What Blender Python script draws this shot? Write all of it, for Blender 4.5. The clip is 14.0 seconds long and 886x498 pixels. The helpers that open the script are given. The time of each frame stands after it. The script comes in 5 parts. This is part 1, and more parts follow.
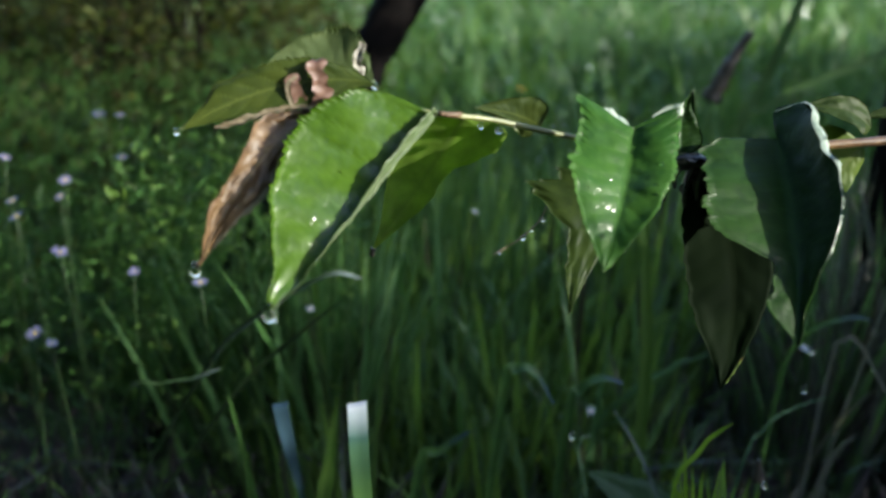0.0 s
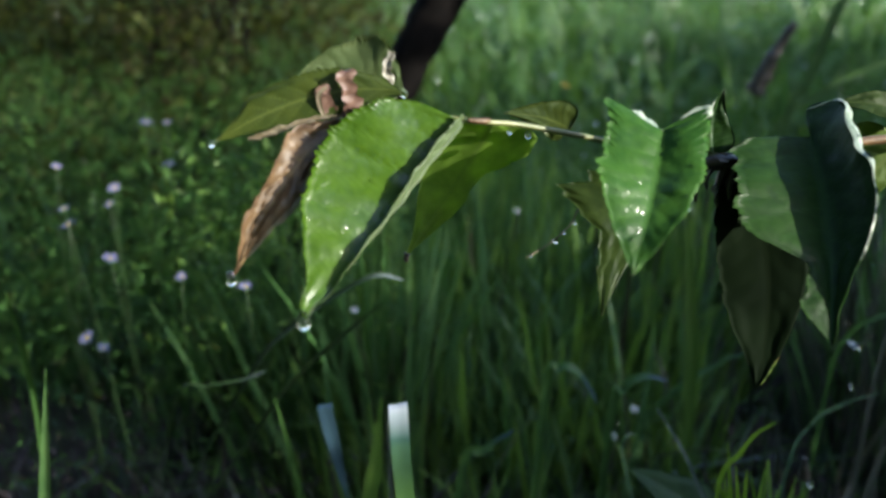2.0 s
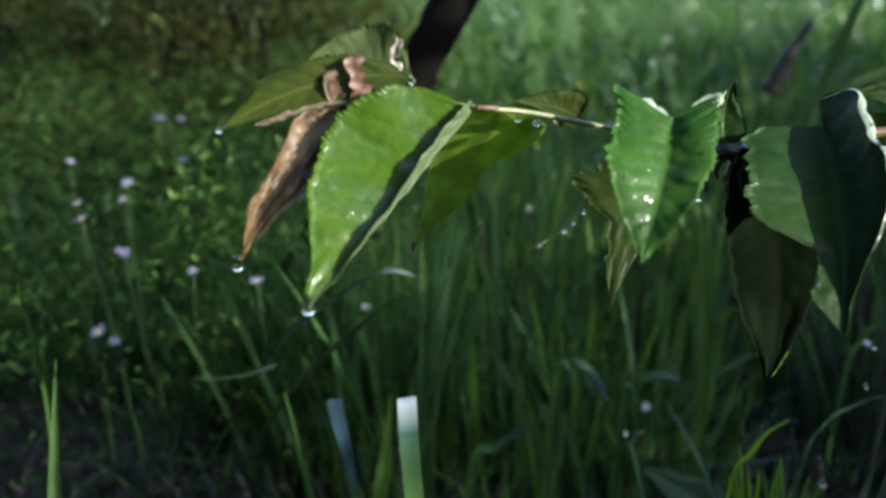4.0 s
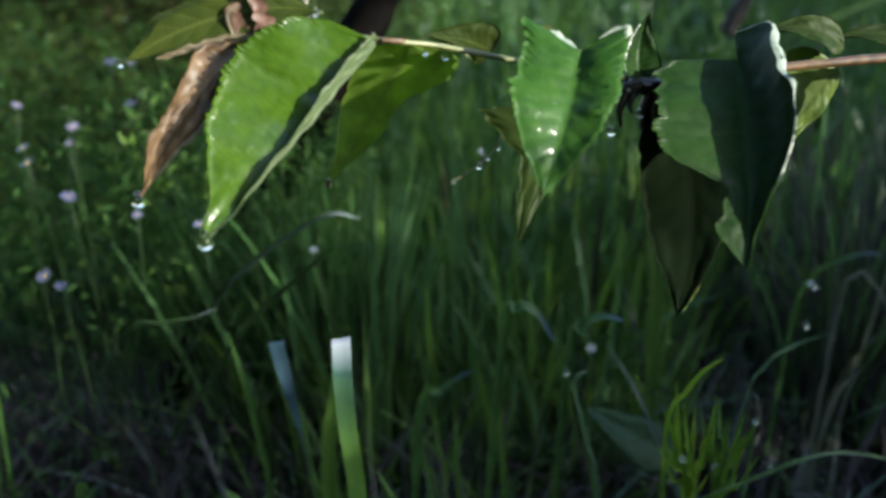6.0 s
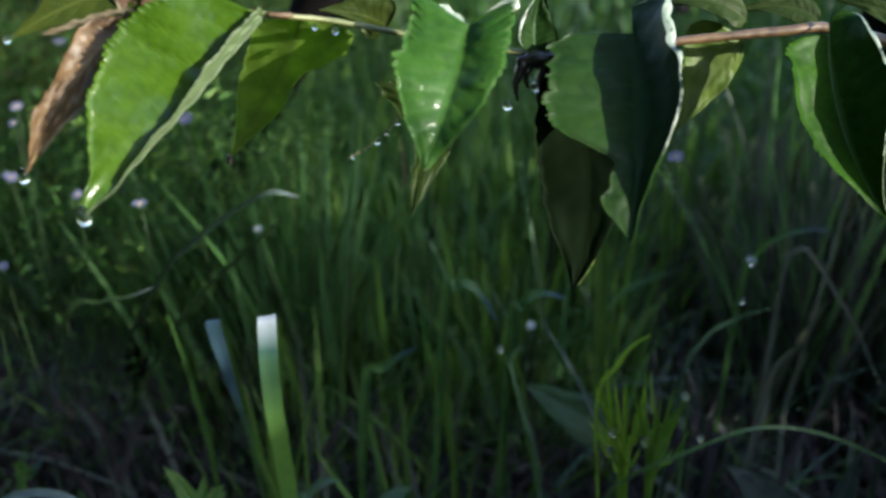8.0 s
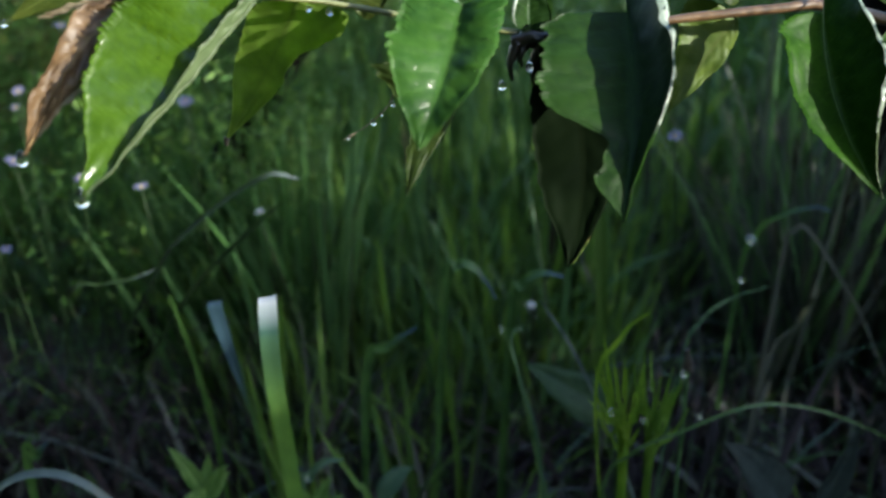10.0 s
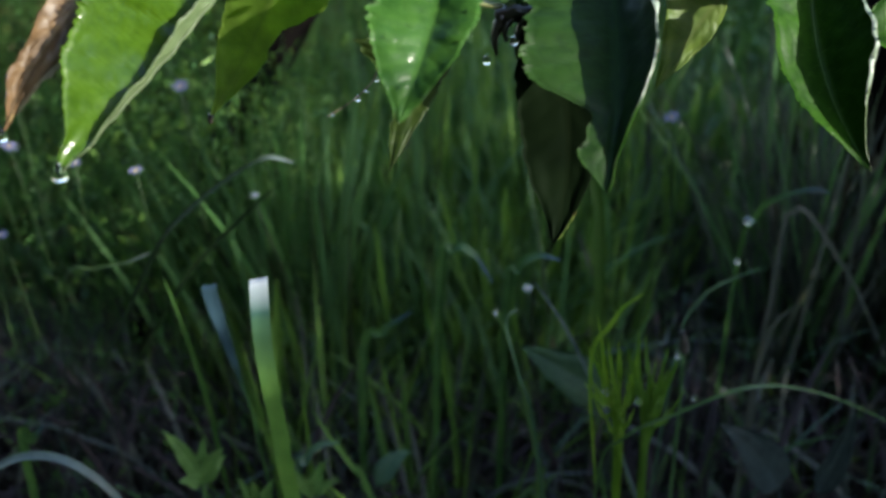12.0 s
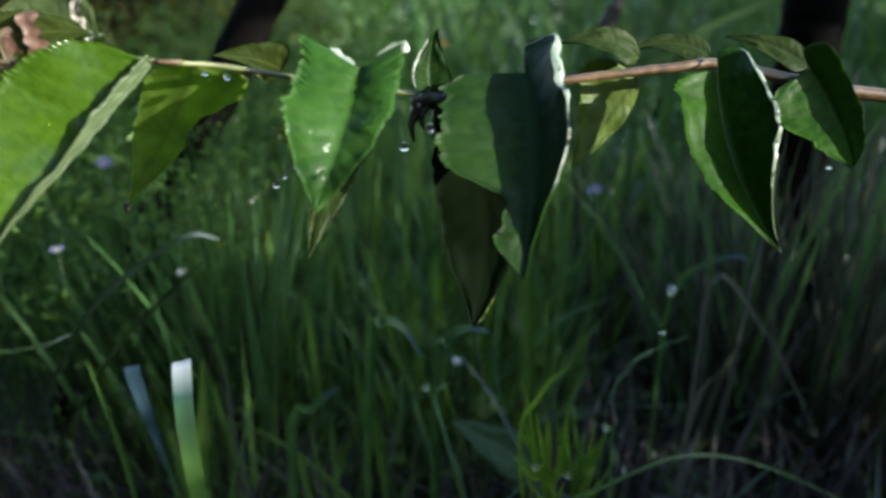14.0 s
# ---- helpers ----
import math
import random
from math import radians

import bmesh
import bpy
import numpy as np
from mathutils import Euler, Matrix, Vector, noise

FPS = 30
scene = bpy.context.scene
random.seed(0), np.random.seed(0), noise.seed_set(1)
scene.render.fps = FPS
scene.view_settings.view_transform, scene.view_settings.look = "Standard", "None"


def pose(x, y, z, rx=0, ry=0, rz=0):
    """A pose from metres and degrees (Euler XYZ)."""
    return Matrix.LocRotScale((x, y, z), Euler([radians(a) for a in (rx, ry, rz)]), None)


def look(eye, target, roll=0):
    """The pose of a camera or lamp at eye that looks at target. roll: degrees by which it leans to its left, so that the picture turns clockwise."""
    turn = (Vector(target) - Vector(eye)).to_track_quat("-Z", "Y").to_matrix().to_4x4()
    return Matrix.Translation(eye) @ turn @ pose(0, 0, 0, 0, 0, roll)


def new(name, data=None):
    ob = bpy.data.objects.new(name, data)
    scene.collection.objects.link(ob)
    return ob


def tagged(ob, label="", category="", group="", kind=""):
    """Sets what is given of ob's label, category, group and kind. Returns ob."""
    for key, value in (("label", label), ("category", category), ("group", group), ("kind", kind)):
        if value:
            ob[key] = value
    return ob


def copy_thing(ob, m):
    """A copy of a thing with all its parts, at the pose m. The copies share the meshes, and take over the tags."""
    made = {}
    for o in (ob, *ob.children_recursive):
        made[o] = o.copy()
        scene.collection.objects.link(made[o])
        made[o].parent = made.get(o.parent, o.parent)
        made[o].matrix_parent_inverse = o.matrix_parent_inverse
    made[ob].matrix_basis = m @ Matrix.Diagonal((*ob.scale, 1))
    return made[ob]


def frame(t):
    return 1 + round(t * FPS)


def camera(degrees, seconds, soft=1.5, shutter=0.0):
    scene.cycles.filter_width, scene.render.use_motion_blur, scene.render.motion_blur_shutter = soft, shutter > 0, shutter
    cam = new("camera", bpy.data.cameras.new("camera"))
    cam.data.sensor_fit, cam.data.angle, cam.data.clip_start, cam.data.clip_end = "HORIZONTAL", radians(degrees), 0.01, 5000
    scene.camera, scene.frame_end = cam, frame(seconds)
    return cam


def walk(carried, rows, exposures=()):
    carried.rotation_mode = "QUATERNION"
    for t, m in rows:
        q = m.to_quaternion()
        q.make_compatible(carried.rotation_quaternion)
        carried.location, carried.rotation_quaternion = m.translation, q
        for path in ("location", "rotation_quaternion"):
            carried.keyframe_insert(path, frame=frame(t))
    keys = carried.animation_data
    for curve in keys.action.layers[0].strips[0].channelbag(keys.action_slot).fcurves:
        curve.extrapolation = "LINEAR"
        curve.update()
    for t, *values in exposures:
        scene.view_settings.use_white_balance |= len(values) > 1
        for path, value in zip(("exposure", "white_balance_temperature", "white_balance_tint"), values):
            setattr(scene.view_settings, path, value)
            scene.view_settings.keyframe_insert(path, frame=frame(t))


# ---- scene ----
cam = camera(48, 14.0, soft=2.5, shutter=0.5)
PATH = [
    (0, (0.0879, -0.3339, 0.8863), (0.0667, 0.5872, 0.4976), 1.33),
    (0.5, (0.0974, -0.3344, 0.8842), (0.0540, 0.5789, 0.4793), 0.51),
    (1, (0.1017, -0.3310, 0.8897), (0.0429, 0.5762, 0.4730), -0.34),
    (1.5, (0.1033, -0.3364, 0.8852), (0.0336, 0.5772, 0.4846), -0.57),
    (2, (0.0980, -0.3367, 0.8929), (0.0248, 0.5799, 0.4997), -0.89),
    (2.5, (0.0991, -0.3400, 0.8890), (0.0143, 0.5831, 0.5139), -1.05),
    (5, (0.1118, -0.3350, 0.8812), (0.0217, 0.5726, 0.4713), -0.98),
    (5.5, (0.1287, -0.3362, 0.8776), (0.0404, 0.5655, 0.4544), -1.01),
    (6, (0.1414, -0.3338, 0.8754), (0.0627, 0.5641, 0.4425), -0.92),
    (6.5, (0.1621, -0.3317, 0.8789), (0.0801, 0.5617, 0.4371), -1.26),
    (7, (0.1767, -0.3311, 0.8783), (0.0953, 0.5596, 0.4310), -1.25),
    (7.5, (0.1865, -0.3321, 0.8754), (0.1080, 0.5584, 0.4274), -1.24),
    (8, (0.1918, -0.3320, 0.8719), (0.1162, 0.5580, 0.4224), -1.16),
    (10.5, (0.1992, -0.3358, 0.8724), (0.1138, 0.5439, 0.4046), -2.01),
    (11, (0.2020, -0.3349, 0.8700), (0.1102, 0.5429, 0.3999), -2.08),
    (11.5, (0.2051, -0.3351, 0.8635), (0.1120, 0.5398, 0.3882), -2.17),
    (12, (0.2097, -0.3351, 0.8634), (0.1185, 0.5417, 0.3912), -2.27),
    (12.5, (0.2095, -0.3344, 0.8631), (0.1261, 0.5595, 0.4226), -1.81),
    (13, (0.2072, -0.3286, 0.8727), (0.1388, 0.5772, 0.4544), -1.61),
    (13.5, (0.2059, -0.3296, 0.8760), (0.1634, 0.5789, 0.4602), -1.25),
    (14, (0.2192, -0.3296, 0.8754), (0.1894, 0.5769, 0.4541), -1.45),
]
walk(cam, [(t, look(eye, target, roll)) for t, eye, target, roll in PATH])

# ---- sky, sun, exposure ----
SUN_WAY = Vector((0.80, -0.30, 0.31)).normalized()      # towards the sun
world = bpy.data.worlds.new("evening_sky")
scene.world = world
world.use_nodes = True
wn = world.node_tree.nodes
wl = world.node_tree.links
sky = wn.new("ShaderNodeTexSky")
sky.sky_type = "NISHITA"
sky.sun_disc = False
sky.sun_elevation = math.asin(SUN_WAY.z)
sky.sun_rotation = math.atan2(SUN_WAY.x, SUN_WAY.y)
sky.dust_density = 1.0
sky.ozone_density = 1.6
wn["Background"].inputs["Strength"].default_value = 0.15
wl.new(sky.outputs["Color"], wn["Background"].inputs["Color"])
sun = new("sun", bpy.data.lights.new("sun", "SUN"))
sun.data.energy = 4.0
sun.data.angle = radians(0.6)
sun.data.color = (1.0, 0.985, 0.88)
cam.data.dof.use_dof = True
cam.data.dof.focus_distance = 0.56
cam.data.dof.aperture_fstop = 5.4
sun.matrix_world = look(SUN_WAY * 20, (0, 0, 0))
scene.view_settings.exposure = 1.86


# ---- materials ----
def material(name, dark, light, scale=60.0, rough=0.4, glow_through=0.0, through_tint=None, bump=0.2, detail=6.0,
             specular=0.5, vein=None, coat=0.0, island=0.0, fleck=None, relief=0.02, wet=False):
    """A surface between two colours at two scales of grain; glow_through is the share of light that a thin leaf lets pass."""
    m = bpy.data.materials.new(name)
    m.use_nodes = True
    n, l = m.node_tree.nodes, m.node_tree.links
    p = n["Principled BSDF"]
    out = n["Material Output"]
    co = n.new("ShaderNodeTexCoord")
    fine = n.new("ShaderNodeTexNoise")
    fine.inputs["Scale"].default_value = scale
    fine.inputs["Detail"].default_value = detail
    broad = n.new("ShaderNodeTexNoise")
    broad.inputs["Scale"].default_value = scale * 0.17
    broad.inputs["Detail"].default_value = 2.0
    l.new(co.outputs["Object"], fine.inputs["Vector"])
    l.new(co.outputs["Object"], broad.inputs["Vector"])
    add = n.new("ShaderNodeMath")
    add.operation = "MULTIPLY_ADD"
    l.new(fine.outputs["Fac"], add.inputs[0])
    add.inputs[1].default_value = 0.55
    half = n.new("ShaderNodeMath")
    half.operation = "MULTIPLY"
    l.new(broad.outputs["Fac"], half.inputs[0])
    half.inputs[1].default_value = 0.45
    l.new(half.outputs[0], add.inputs[2])
    level = add.outputs[0]
    if island:
        geo = n.new("ShaderNodeNewGeometry")
        mixi = n.new("ShaderNodeMix")
        mixi.inputs[0].default_value = island
        l.new(level, mixi.inputs[2])
        l.new(geo.outputs["Random Per Island"], mixi.inputs[3])
        level = mixi.outputs[0]
    ramp = n.new("ShaderNodeValToRGB")
    ramp.color_ramp.elements[0].position, ramp.color_ramp.elements[1].position = (0.05, 0.95) if island else (0.38, 0.62)
    ramp.color_ramp.elements[0].color = (*dark, 1)
    ramp.color_ramp.elements[1].color = (*light, 1)
    if fleck:
        e = ramp.color_ramp.elements.new(0.97 if island else 0.67)
        e.color = (*fleck, 1)
    l.new(level, ramp.inputs[0])
    colour = ramp.outputs[0]
    if vein:
        at = n.new("ShaderNodeAttribute")
        at.attribute_name = "vein"
        mv = n.new("ShaderNodeMix")
        mv.data_type = "RGBA"
        l.new(at.outputs["Fac"], mv.inputs[0])
        l.new(colour, mv.inputs[6])
        if isinstance(vein[0], tuple):
            vr = n.new("ShaderNodeValToRGB")
            vr.color_ramp.elements[0].position, vr.color_ramp.elements[1].position = 0.35, 0.85
            vr.color_ramp.elements[0].color = (*vein[0], 1)
            vr.color_ramp.elements[1].color = (*vein[1], 1)
            l.new(at.outputs["Fac"], vr.inputs[0])
            l.new(vr.outputs[0], mv.inputs[7])
            soon = n.new("ShaderNodeMapRange")
            soon.inputs["From Max"].default_value = 0.35
            l.new(at.outputs["Fac"], soon.inputs["Value"])
            l.new(soon.outputs[0], mv.inputs[0])
        else:
            mv.inputs[7].default_value = (*vein, 1)
        colour = mv.outputs[2]
    l.new(colour, p.inputs["Base Color"])
    p.inputs["Roughness"].default_value = rough
    p.inputs["Specular IOR Level"].default_value = specular
    p.inputs["Coat Weight"].default_value = coat
    p.inputs["Coat Roughness"].default_value = 0.16 if wet else 0.12
    if wet:
        film = n.new("ShaderNodeTexNoise")
        film.inputs["Scale"].default_value = 55.0
        film.inputs["Detail"].default_value = 4.0
        l.new(co.outputs["Object"], film.inputs["Vector"])
        share = n.new("ShaderNodeMapRange")
        share.inputs["From Min"].default_value = 0.48
        share.inputs["From Max"].default_value = 0.62
        share.inputs["To Max"].default_value = coat
        l.new(film.outputs["Fac"], share.inputs["Value"])
        l.new(share.outputs[0], p.inputs["Coat Weight"])
        ripple = n.new("ShaderNodeTexNoise")
        ripple.inputs["Scale"].default_value = 190.0
        ripple.inputs["Detail"].default_value = 1.5
        l.new(co.outputs["Object"], ripple.inputs["Vector"])
        rb = n.new("ShaderNodeBump")
        rb.inputs["Strength"].default_value = 1.0
        rb.inputs["Distance"].default_value = 0.0013
        l.new(ripple.outputs["Fac"], rb.inputs["Height"])
        l.new(rb.outputs[0], p.inputs["Coat Normal"])
    b = n.new("ShaderNodeBump")
    b.inputs["Strength"].default_value = bump
    b.inputs["Distance"].default_value = relief / scale
    l.new(fine.outputs["Fac"], b.inputs["Height"])
    l.new(b.outputs[0], p.inputs["Normal"])
    if glow_through:
        tr = n.new("ShaderNodeBsdfTranslucent")
        tint = n.new("ShaderNodeMix")
        tint.data_type = "RGBA"
        tint.blend_type = "MULTIPLY"
        tint.inputs[0].default_value = 1.0
        l.new(colour, tint.inputs[6])
        tint.inputs[7].default_value = (*(through_tint or (1.6, 1.5, 0.5)), 1)
        l.new(tint.outputs[2], tr.inputs["Color"])
        mx = n.new("ShaderNodeMixShader")
        mx.inputs[0].default_value = glow_through
        l.new(p.outputs[0], mx.inputs[1])
        l.new(tr.outputs[0], mx.inputs[2])
        l.new(mx.outputs[0], out.inputs["Surface"])
    return m


LEAF_TOP = material("leaf_upper_side", (0.0188, 0.0475, 0.0012), (0.0322, 0.0695, 0.0025), 200, 0.45, 0.10, bump=1.0, specular=0.1, vein=(0.05, 0.098, 0.011), coat=0.60, wet=True, relief=0.10)
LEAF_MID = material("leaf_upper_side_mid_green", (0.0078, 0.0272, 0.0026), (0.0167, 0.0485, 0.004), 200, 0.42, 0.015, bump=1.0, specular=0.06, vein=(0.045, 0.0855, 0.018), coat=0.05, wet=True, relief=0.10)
LEAF_FRESH = material("leaf_upper_side_fresh_green", (0.0135, 0.048, 0.006), (0.028, 0.0755, 0.0105), 200, 0.50, 0.16, (1.0, 1.4, 0.8), bump=1.0, specular=0.08, vein=(0.05, 0.115, 0.022), coat=0.26, wet=True, relief=0.10)
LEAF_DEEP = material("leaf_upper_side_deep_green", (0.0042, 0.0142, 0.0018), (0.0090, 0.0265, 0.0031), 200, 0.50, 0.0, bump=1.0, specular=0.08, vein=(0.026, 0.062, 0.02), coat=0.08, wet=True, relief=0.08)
LEAF_UNDER = material("leaf_under_side", (0.050, 0.078, 0.029), (0.080, 0.112, 0.049), 110, 0.55, 0.14, bump=0.3, vein=(0.176, 0.231, 0.121))
LEAF_OLIVE = material("old_leaf_olive", (0.028, 0.044, 0.008), (0.055, 0.073, 0.012), 80, 0.40, 0.35, bump=0.3, specular=0.2, vein=(0.128, 0.16, 0.04), fleck=(0.176, 0.104, 0.024))
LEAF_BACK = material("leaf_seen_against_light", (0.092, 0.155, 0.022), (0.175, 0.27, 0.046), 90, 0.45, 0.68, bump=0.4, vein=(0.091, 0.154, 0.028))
LEAF_SPOTTED = material("spotted_leaf_yellowish", (0.014, 0.027, 0.005), (0.032, 0.052, 0.010), 170, 0.42, 0.40, bump=0.5, specular=0.15, fleck=(0.05, 0.036, 0.012))
LEAF_DULL = material("old_leaf_dull", (0.012, 0.024, 0.004), (0.026, 0.042, 0.009), 120, 0.5, 0.30, bump=0.5, specular=0.1, vein=(0.045, 0.065, 0.02))
LEAF_YELLOW = material("yellowing_leaf", (0.060, 0.100, 0.017), (0.105, 0.150, 0.030), 120, 0.45, 0.45, bump=0.5, specular=0.2, vein=(0.10, 0.115, 0.034), fleck=(0.09, 0.055, 0.02))
LEAF_BROWN = material("withered_leaf_brown", (0.068, 0.039, 0.018), (0.150, 0.090, 0.042), 95, 0.5, 0.25, (1.4, 1.1, 0.7), bump=1.0, vein=(0.24, 0.155, 0.062), fleck=(0.30, 0.22, 0.10), relief=0.15)
# Pale colour that also holds the white gleam of wet leaf edges.
LEAF_RIM = material("leaf_rim_pale_gleam", (0.1512, 0.1944, 0.1350), (0.2916, 0.3294, 0.2700), 240, 0.4, 0.15, bump=1.0, coat=0.6, relief=0.08, wet=True)
LEAF_TAN = material("dry_leaf_tan", (0.1, 0.075, 0.042), (0.225, 0.19, 0.125), 180, 0.55, 0.15, (1.2, 1.0, 0.8), bump=1.0, relief=0.10)
LEAF_BLEACHED = material("dry_leaf_whitish", (0.09, 0.078, 0.054), (0.276, 0.264, 0.222), 260, 0.6, 0.1, (1.1, 1.0, 0.9), bump=1.0, relief=0.12)
LEAF_HAZE = material("old_leaf_grey_green", (0.075, 0.11, 0.036), (0.135, 0.175, 0.072), 80, 0.5, 0.45, bump=0.4, vein=(0.144, 0.184, 0.072))
LEAF_PINK = material("young_leaf_pink", (0.085, 0.042, 0.03), (0.175, 0.1, 0.072), 160, 0.50, 0.25, (1.3, 1.0, 0.8), bump=1.0)
# Near-black here also carries the shade cast by the neighbouring leaves.
LEAF_DARK = material("rotting_leaf_shade_dark", (0.0015, 0.0042, 0.0011), (0.0031, 0.0072, 0.0020), 80, 0.7, 0.10, bump=0.4, specular=0.03, vein=(0.004, 0.007, 0.002), fleck=(0.005, 0.006, 0.002))
BARK_GREEN = material("young_bark_green", (0.066, 0.080, 0.024), (0.135, 0.140, 0.050), 160, 0.42, bump=0.4)
BARK_BROWN = material("young_bark_reddish", (0.044, 0.024, 0.011), (0.130, 0.076, 0.036), 220, 0.40, bump=0.8, coat=0.5, relief=0.06, wet=True)
BARK_BLACK = material("wet_bark_black", (0.0014, 0.0013, 0.0013), (0.0045, 0.0036, 0.0032), 60, 0.85, bump=0.9, specular=0.04)
BLACKENED = material("blackened_bud", (0.008, 0.006, 0.005), (0.022, 0.015, 0.012), 200, 0.30, bump=0.9)
GRASS = material("meadow_grass_green", (0.046, 0.105, 0.044), (0.106, 0.200, 0.080), 30, 0.36, 0.36, (1.4, 1.3, 0.7), specular=0.25, bump=0.1, island=0.8, fleck=(0.10, 0.14, 0.04), coat=0.08)
GRASS_WARM = material("meadow_grass_yellowish", (0.042, 0.092, 0.022), (0.155, 0.272, 0.058), 30, 0.42, 0.40, (1.4, 1.3, 0.6), specular=0.3, bump=0.1, island=0.8)
# Greyish and dark copies of the grass, with shade mixed into the colour.
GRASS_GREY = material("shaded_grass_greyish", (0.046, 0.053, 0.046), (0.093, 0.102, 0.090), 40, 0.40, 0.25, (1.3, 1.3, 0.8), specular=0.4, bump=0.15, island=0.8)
GRASS_SHADE_DARK = material("grass_shade_dark", (0.024, 0.0195, 0.022), (0.058, 0.049, 0.053), 40, 0.7, 0.15, (1.2, 1.1, 0.9), specular=0.1, bump=0.2, island=0.8)
# Shade is in the dark green, skylight in the pale the tip fades to.
BLADE_SHADE = material("thin_blade_shade_dark", (0.012, 0.026, 0.010), (0.026, 0.050, 0.018), 50, 0.45, 0.2, (1.3, 1.3, 0.7), specular=0.2, bump=0.2, vein=(0.13, 0.16, 0.16))
BLADE_PALE = material("pale_bent_blade", (0.072, 0.105, 0.105), (0.120, 0.160, 0.160), 60, 0.4, 0.25, (1.2, 1.2, 1.0), specular=0.4, bump=0.15)
BLADE_MID = material("single_blade_green", (0.050, 0.108, 0.036), (0.086, 0.160, 0.054), 60, 0.38, 0.3, (1.4, 1.3, 0.6), bump=0.15)
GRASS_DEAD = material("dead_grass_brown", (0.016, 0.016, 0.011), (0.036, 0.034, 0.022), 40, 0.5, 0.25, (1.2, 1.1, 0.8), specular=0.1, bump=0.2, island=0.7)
GRASS_BLUE = material("meadow_grass_bluish", (0.045, 0.095, 0.060), (0.085, 0.150, 0.095), 40, 0.22, 0.2, (1.3, 1.4, 0.6), bump=0.15, coat=0.12)
WEED = material("weed_leaf_green", (0.040, 0.10, 0.030), (0.075, 0.17, 0.050), 60, 0.38, 0.3, (1.5, 1.4, 0.5), specular=0.3, bump=0.3, island=0.6)
HERB = material("fine_herb_leaf", (0.032, 0.080, 0.022), (0.064, 0.136, 0.036), 60, 0.6, 0.3, (1.4, 1.4, 0.6), specular=0.05, bump=0.3, island=0.5)
WEED_DARK = material("broad_weed_leaf_dark", (0.022, 0.055, 0.024), (0.045, 0.092, 0.040), 90, 0.5, 0.2, (1.4, 1.3, 0.6), bump=0.5, specular=0.3)
WEED_BLUISH = material("weed_leaf_dark_bluish", (0.016, 0.026, 0.027), (0.031, 0.045, 0.047), 90, 0.5, 0.1, (1.2, 1.2, 0.9), bump=0.5, specular=0.2)
WEED_FRESH = material("weed_leaf_fresh_green", (0.075, 0.160, 0.045), (0.130, 0.235, 0.070), 60, 0.40, 0.3, (1.4, 1.3, 0.6), bump=0.3, specular=0.3)
CLOVER = material("clover_leaf_light", (0.037, 0.088, 0.018), (0.088, 0.17, 0.034), 40, 0.45, 0.4, (1.5, 1.4, 0.6), bump=0.2, island=0.8)
GRASS_FAR = material("far_grass_light", (0.026, 0.072, 0.022), (0.06, 0.138, 0.04), 30, 0.4, 0.4, (1.5, 1.4, 0.6), bump=0.1, island=0.8)
# The teal to white ramp paints the sky's sheen on the bent end.
GRASS_CUT = material("cut_blade_sky_sheen_end", (0.084, 0.178, 0.036), (0.132, 0.250, 0.052), 60, 0.32, 0.3, (1.4, 1.3, 0.6), bump=0.15, vein=((0.045, 0.105, 0.085), (0.44, 0.48, 0.55)), coat=0.08)
TUFT = material("tuft_yellowish_green", (0.110, 0.215, 0.022), (0.200, 0.330, 0.042), 60, 0.4, 0.45, (1.4, 1.3, 0.5), bump=0.2)
TUFT_GREEN = material("tuft_leaf_green", (0.075, 0.165, 0.024), (0.135, 0.250, 0.042), 60, 0.45, 0.45, (1.4, 1.3, 0.5), bump=0.2)
BUSH = material("bush_leaf_yellowish", (0.018, 0.028, 0.006), (0.062, 0.074, 0.016), 40, 0.45, 0.35, (1.5, 1.4, 0.6), bump=0.2, specular=0.1, island=0.85)
# Leaf colour taken down to near black for the shaded gaps.
THICKET = material("dead_leaves_shade_dark", (0.004, 0.004, 0.002), (0.03, 0.028, 0.011), 40, 0.6, 0.15, (1.3, 1.2, 0.7), bump=0.3, island=0.85, specular=0.05)
# Green that fades to blue, the skylight on bent tips put into the colour.
GRASS_TIP = material("grass_with_skylit_pale_tip", (0.035, 0.085, 0.030), (0.080, 0.170, 0.045), 50, 0.35, 0.3, (1.4, 1.3, 0.6), bump=0.15, vein=(0.036, 0.072, 0.100), specular=0.2, coat=0.12)
SOIL = material("damp_soil", (0.036, 0.029, 0.027), (0.068, 0.056, 0.050), 25, 0.9, bump=1.0, specular=0.05, fleck=(0.035, 0.035, 0.018))
TURF = material("meadow_turf", (0.022, 0.042, 0.014), (0.060, 0.095, 0.030), 9, 0.9, bump=1.0, specular=0.05, fleck=(0.08, 0.10, 0.035))
PETAL = material("pale_lilac_petal", (0.140, 0.138, 0.25), (0.20, 0.198, 0.32), 200, 0.5, 0.3, (1.0, 1.0, 1.0), bump=0.1)
PETAL_WHITE = material("whitish_petal", (0.34, 0.37, 0.4), (0.48, 0.5, 0.52), 200, 0.45, 0.3, (1.0, 1.0, 1.0), bump=0.1)
PETAL_YELLOW = material("orange_yellow_petal", (0.72, 0.33, 0.01), (0.85, 0.48, 0.03), 200, 0.5, 0.3, (1.0, 0.9, 0.5), bump=0.1)
POLLEN = material("yellow_flower_centre", (0.45, 0.32, 0.03), (0.62, 0.46, 0.06), 300, 0.6, bump=0.5)
SEED = material("dark_seed_head_brown", (0.012, 0.010, 0.009), (0.036, 0.029, 0.025), 150, 0.6, bump=0.8)


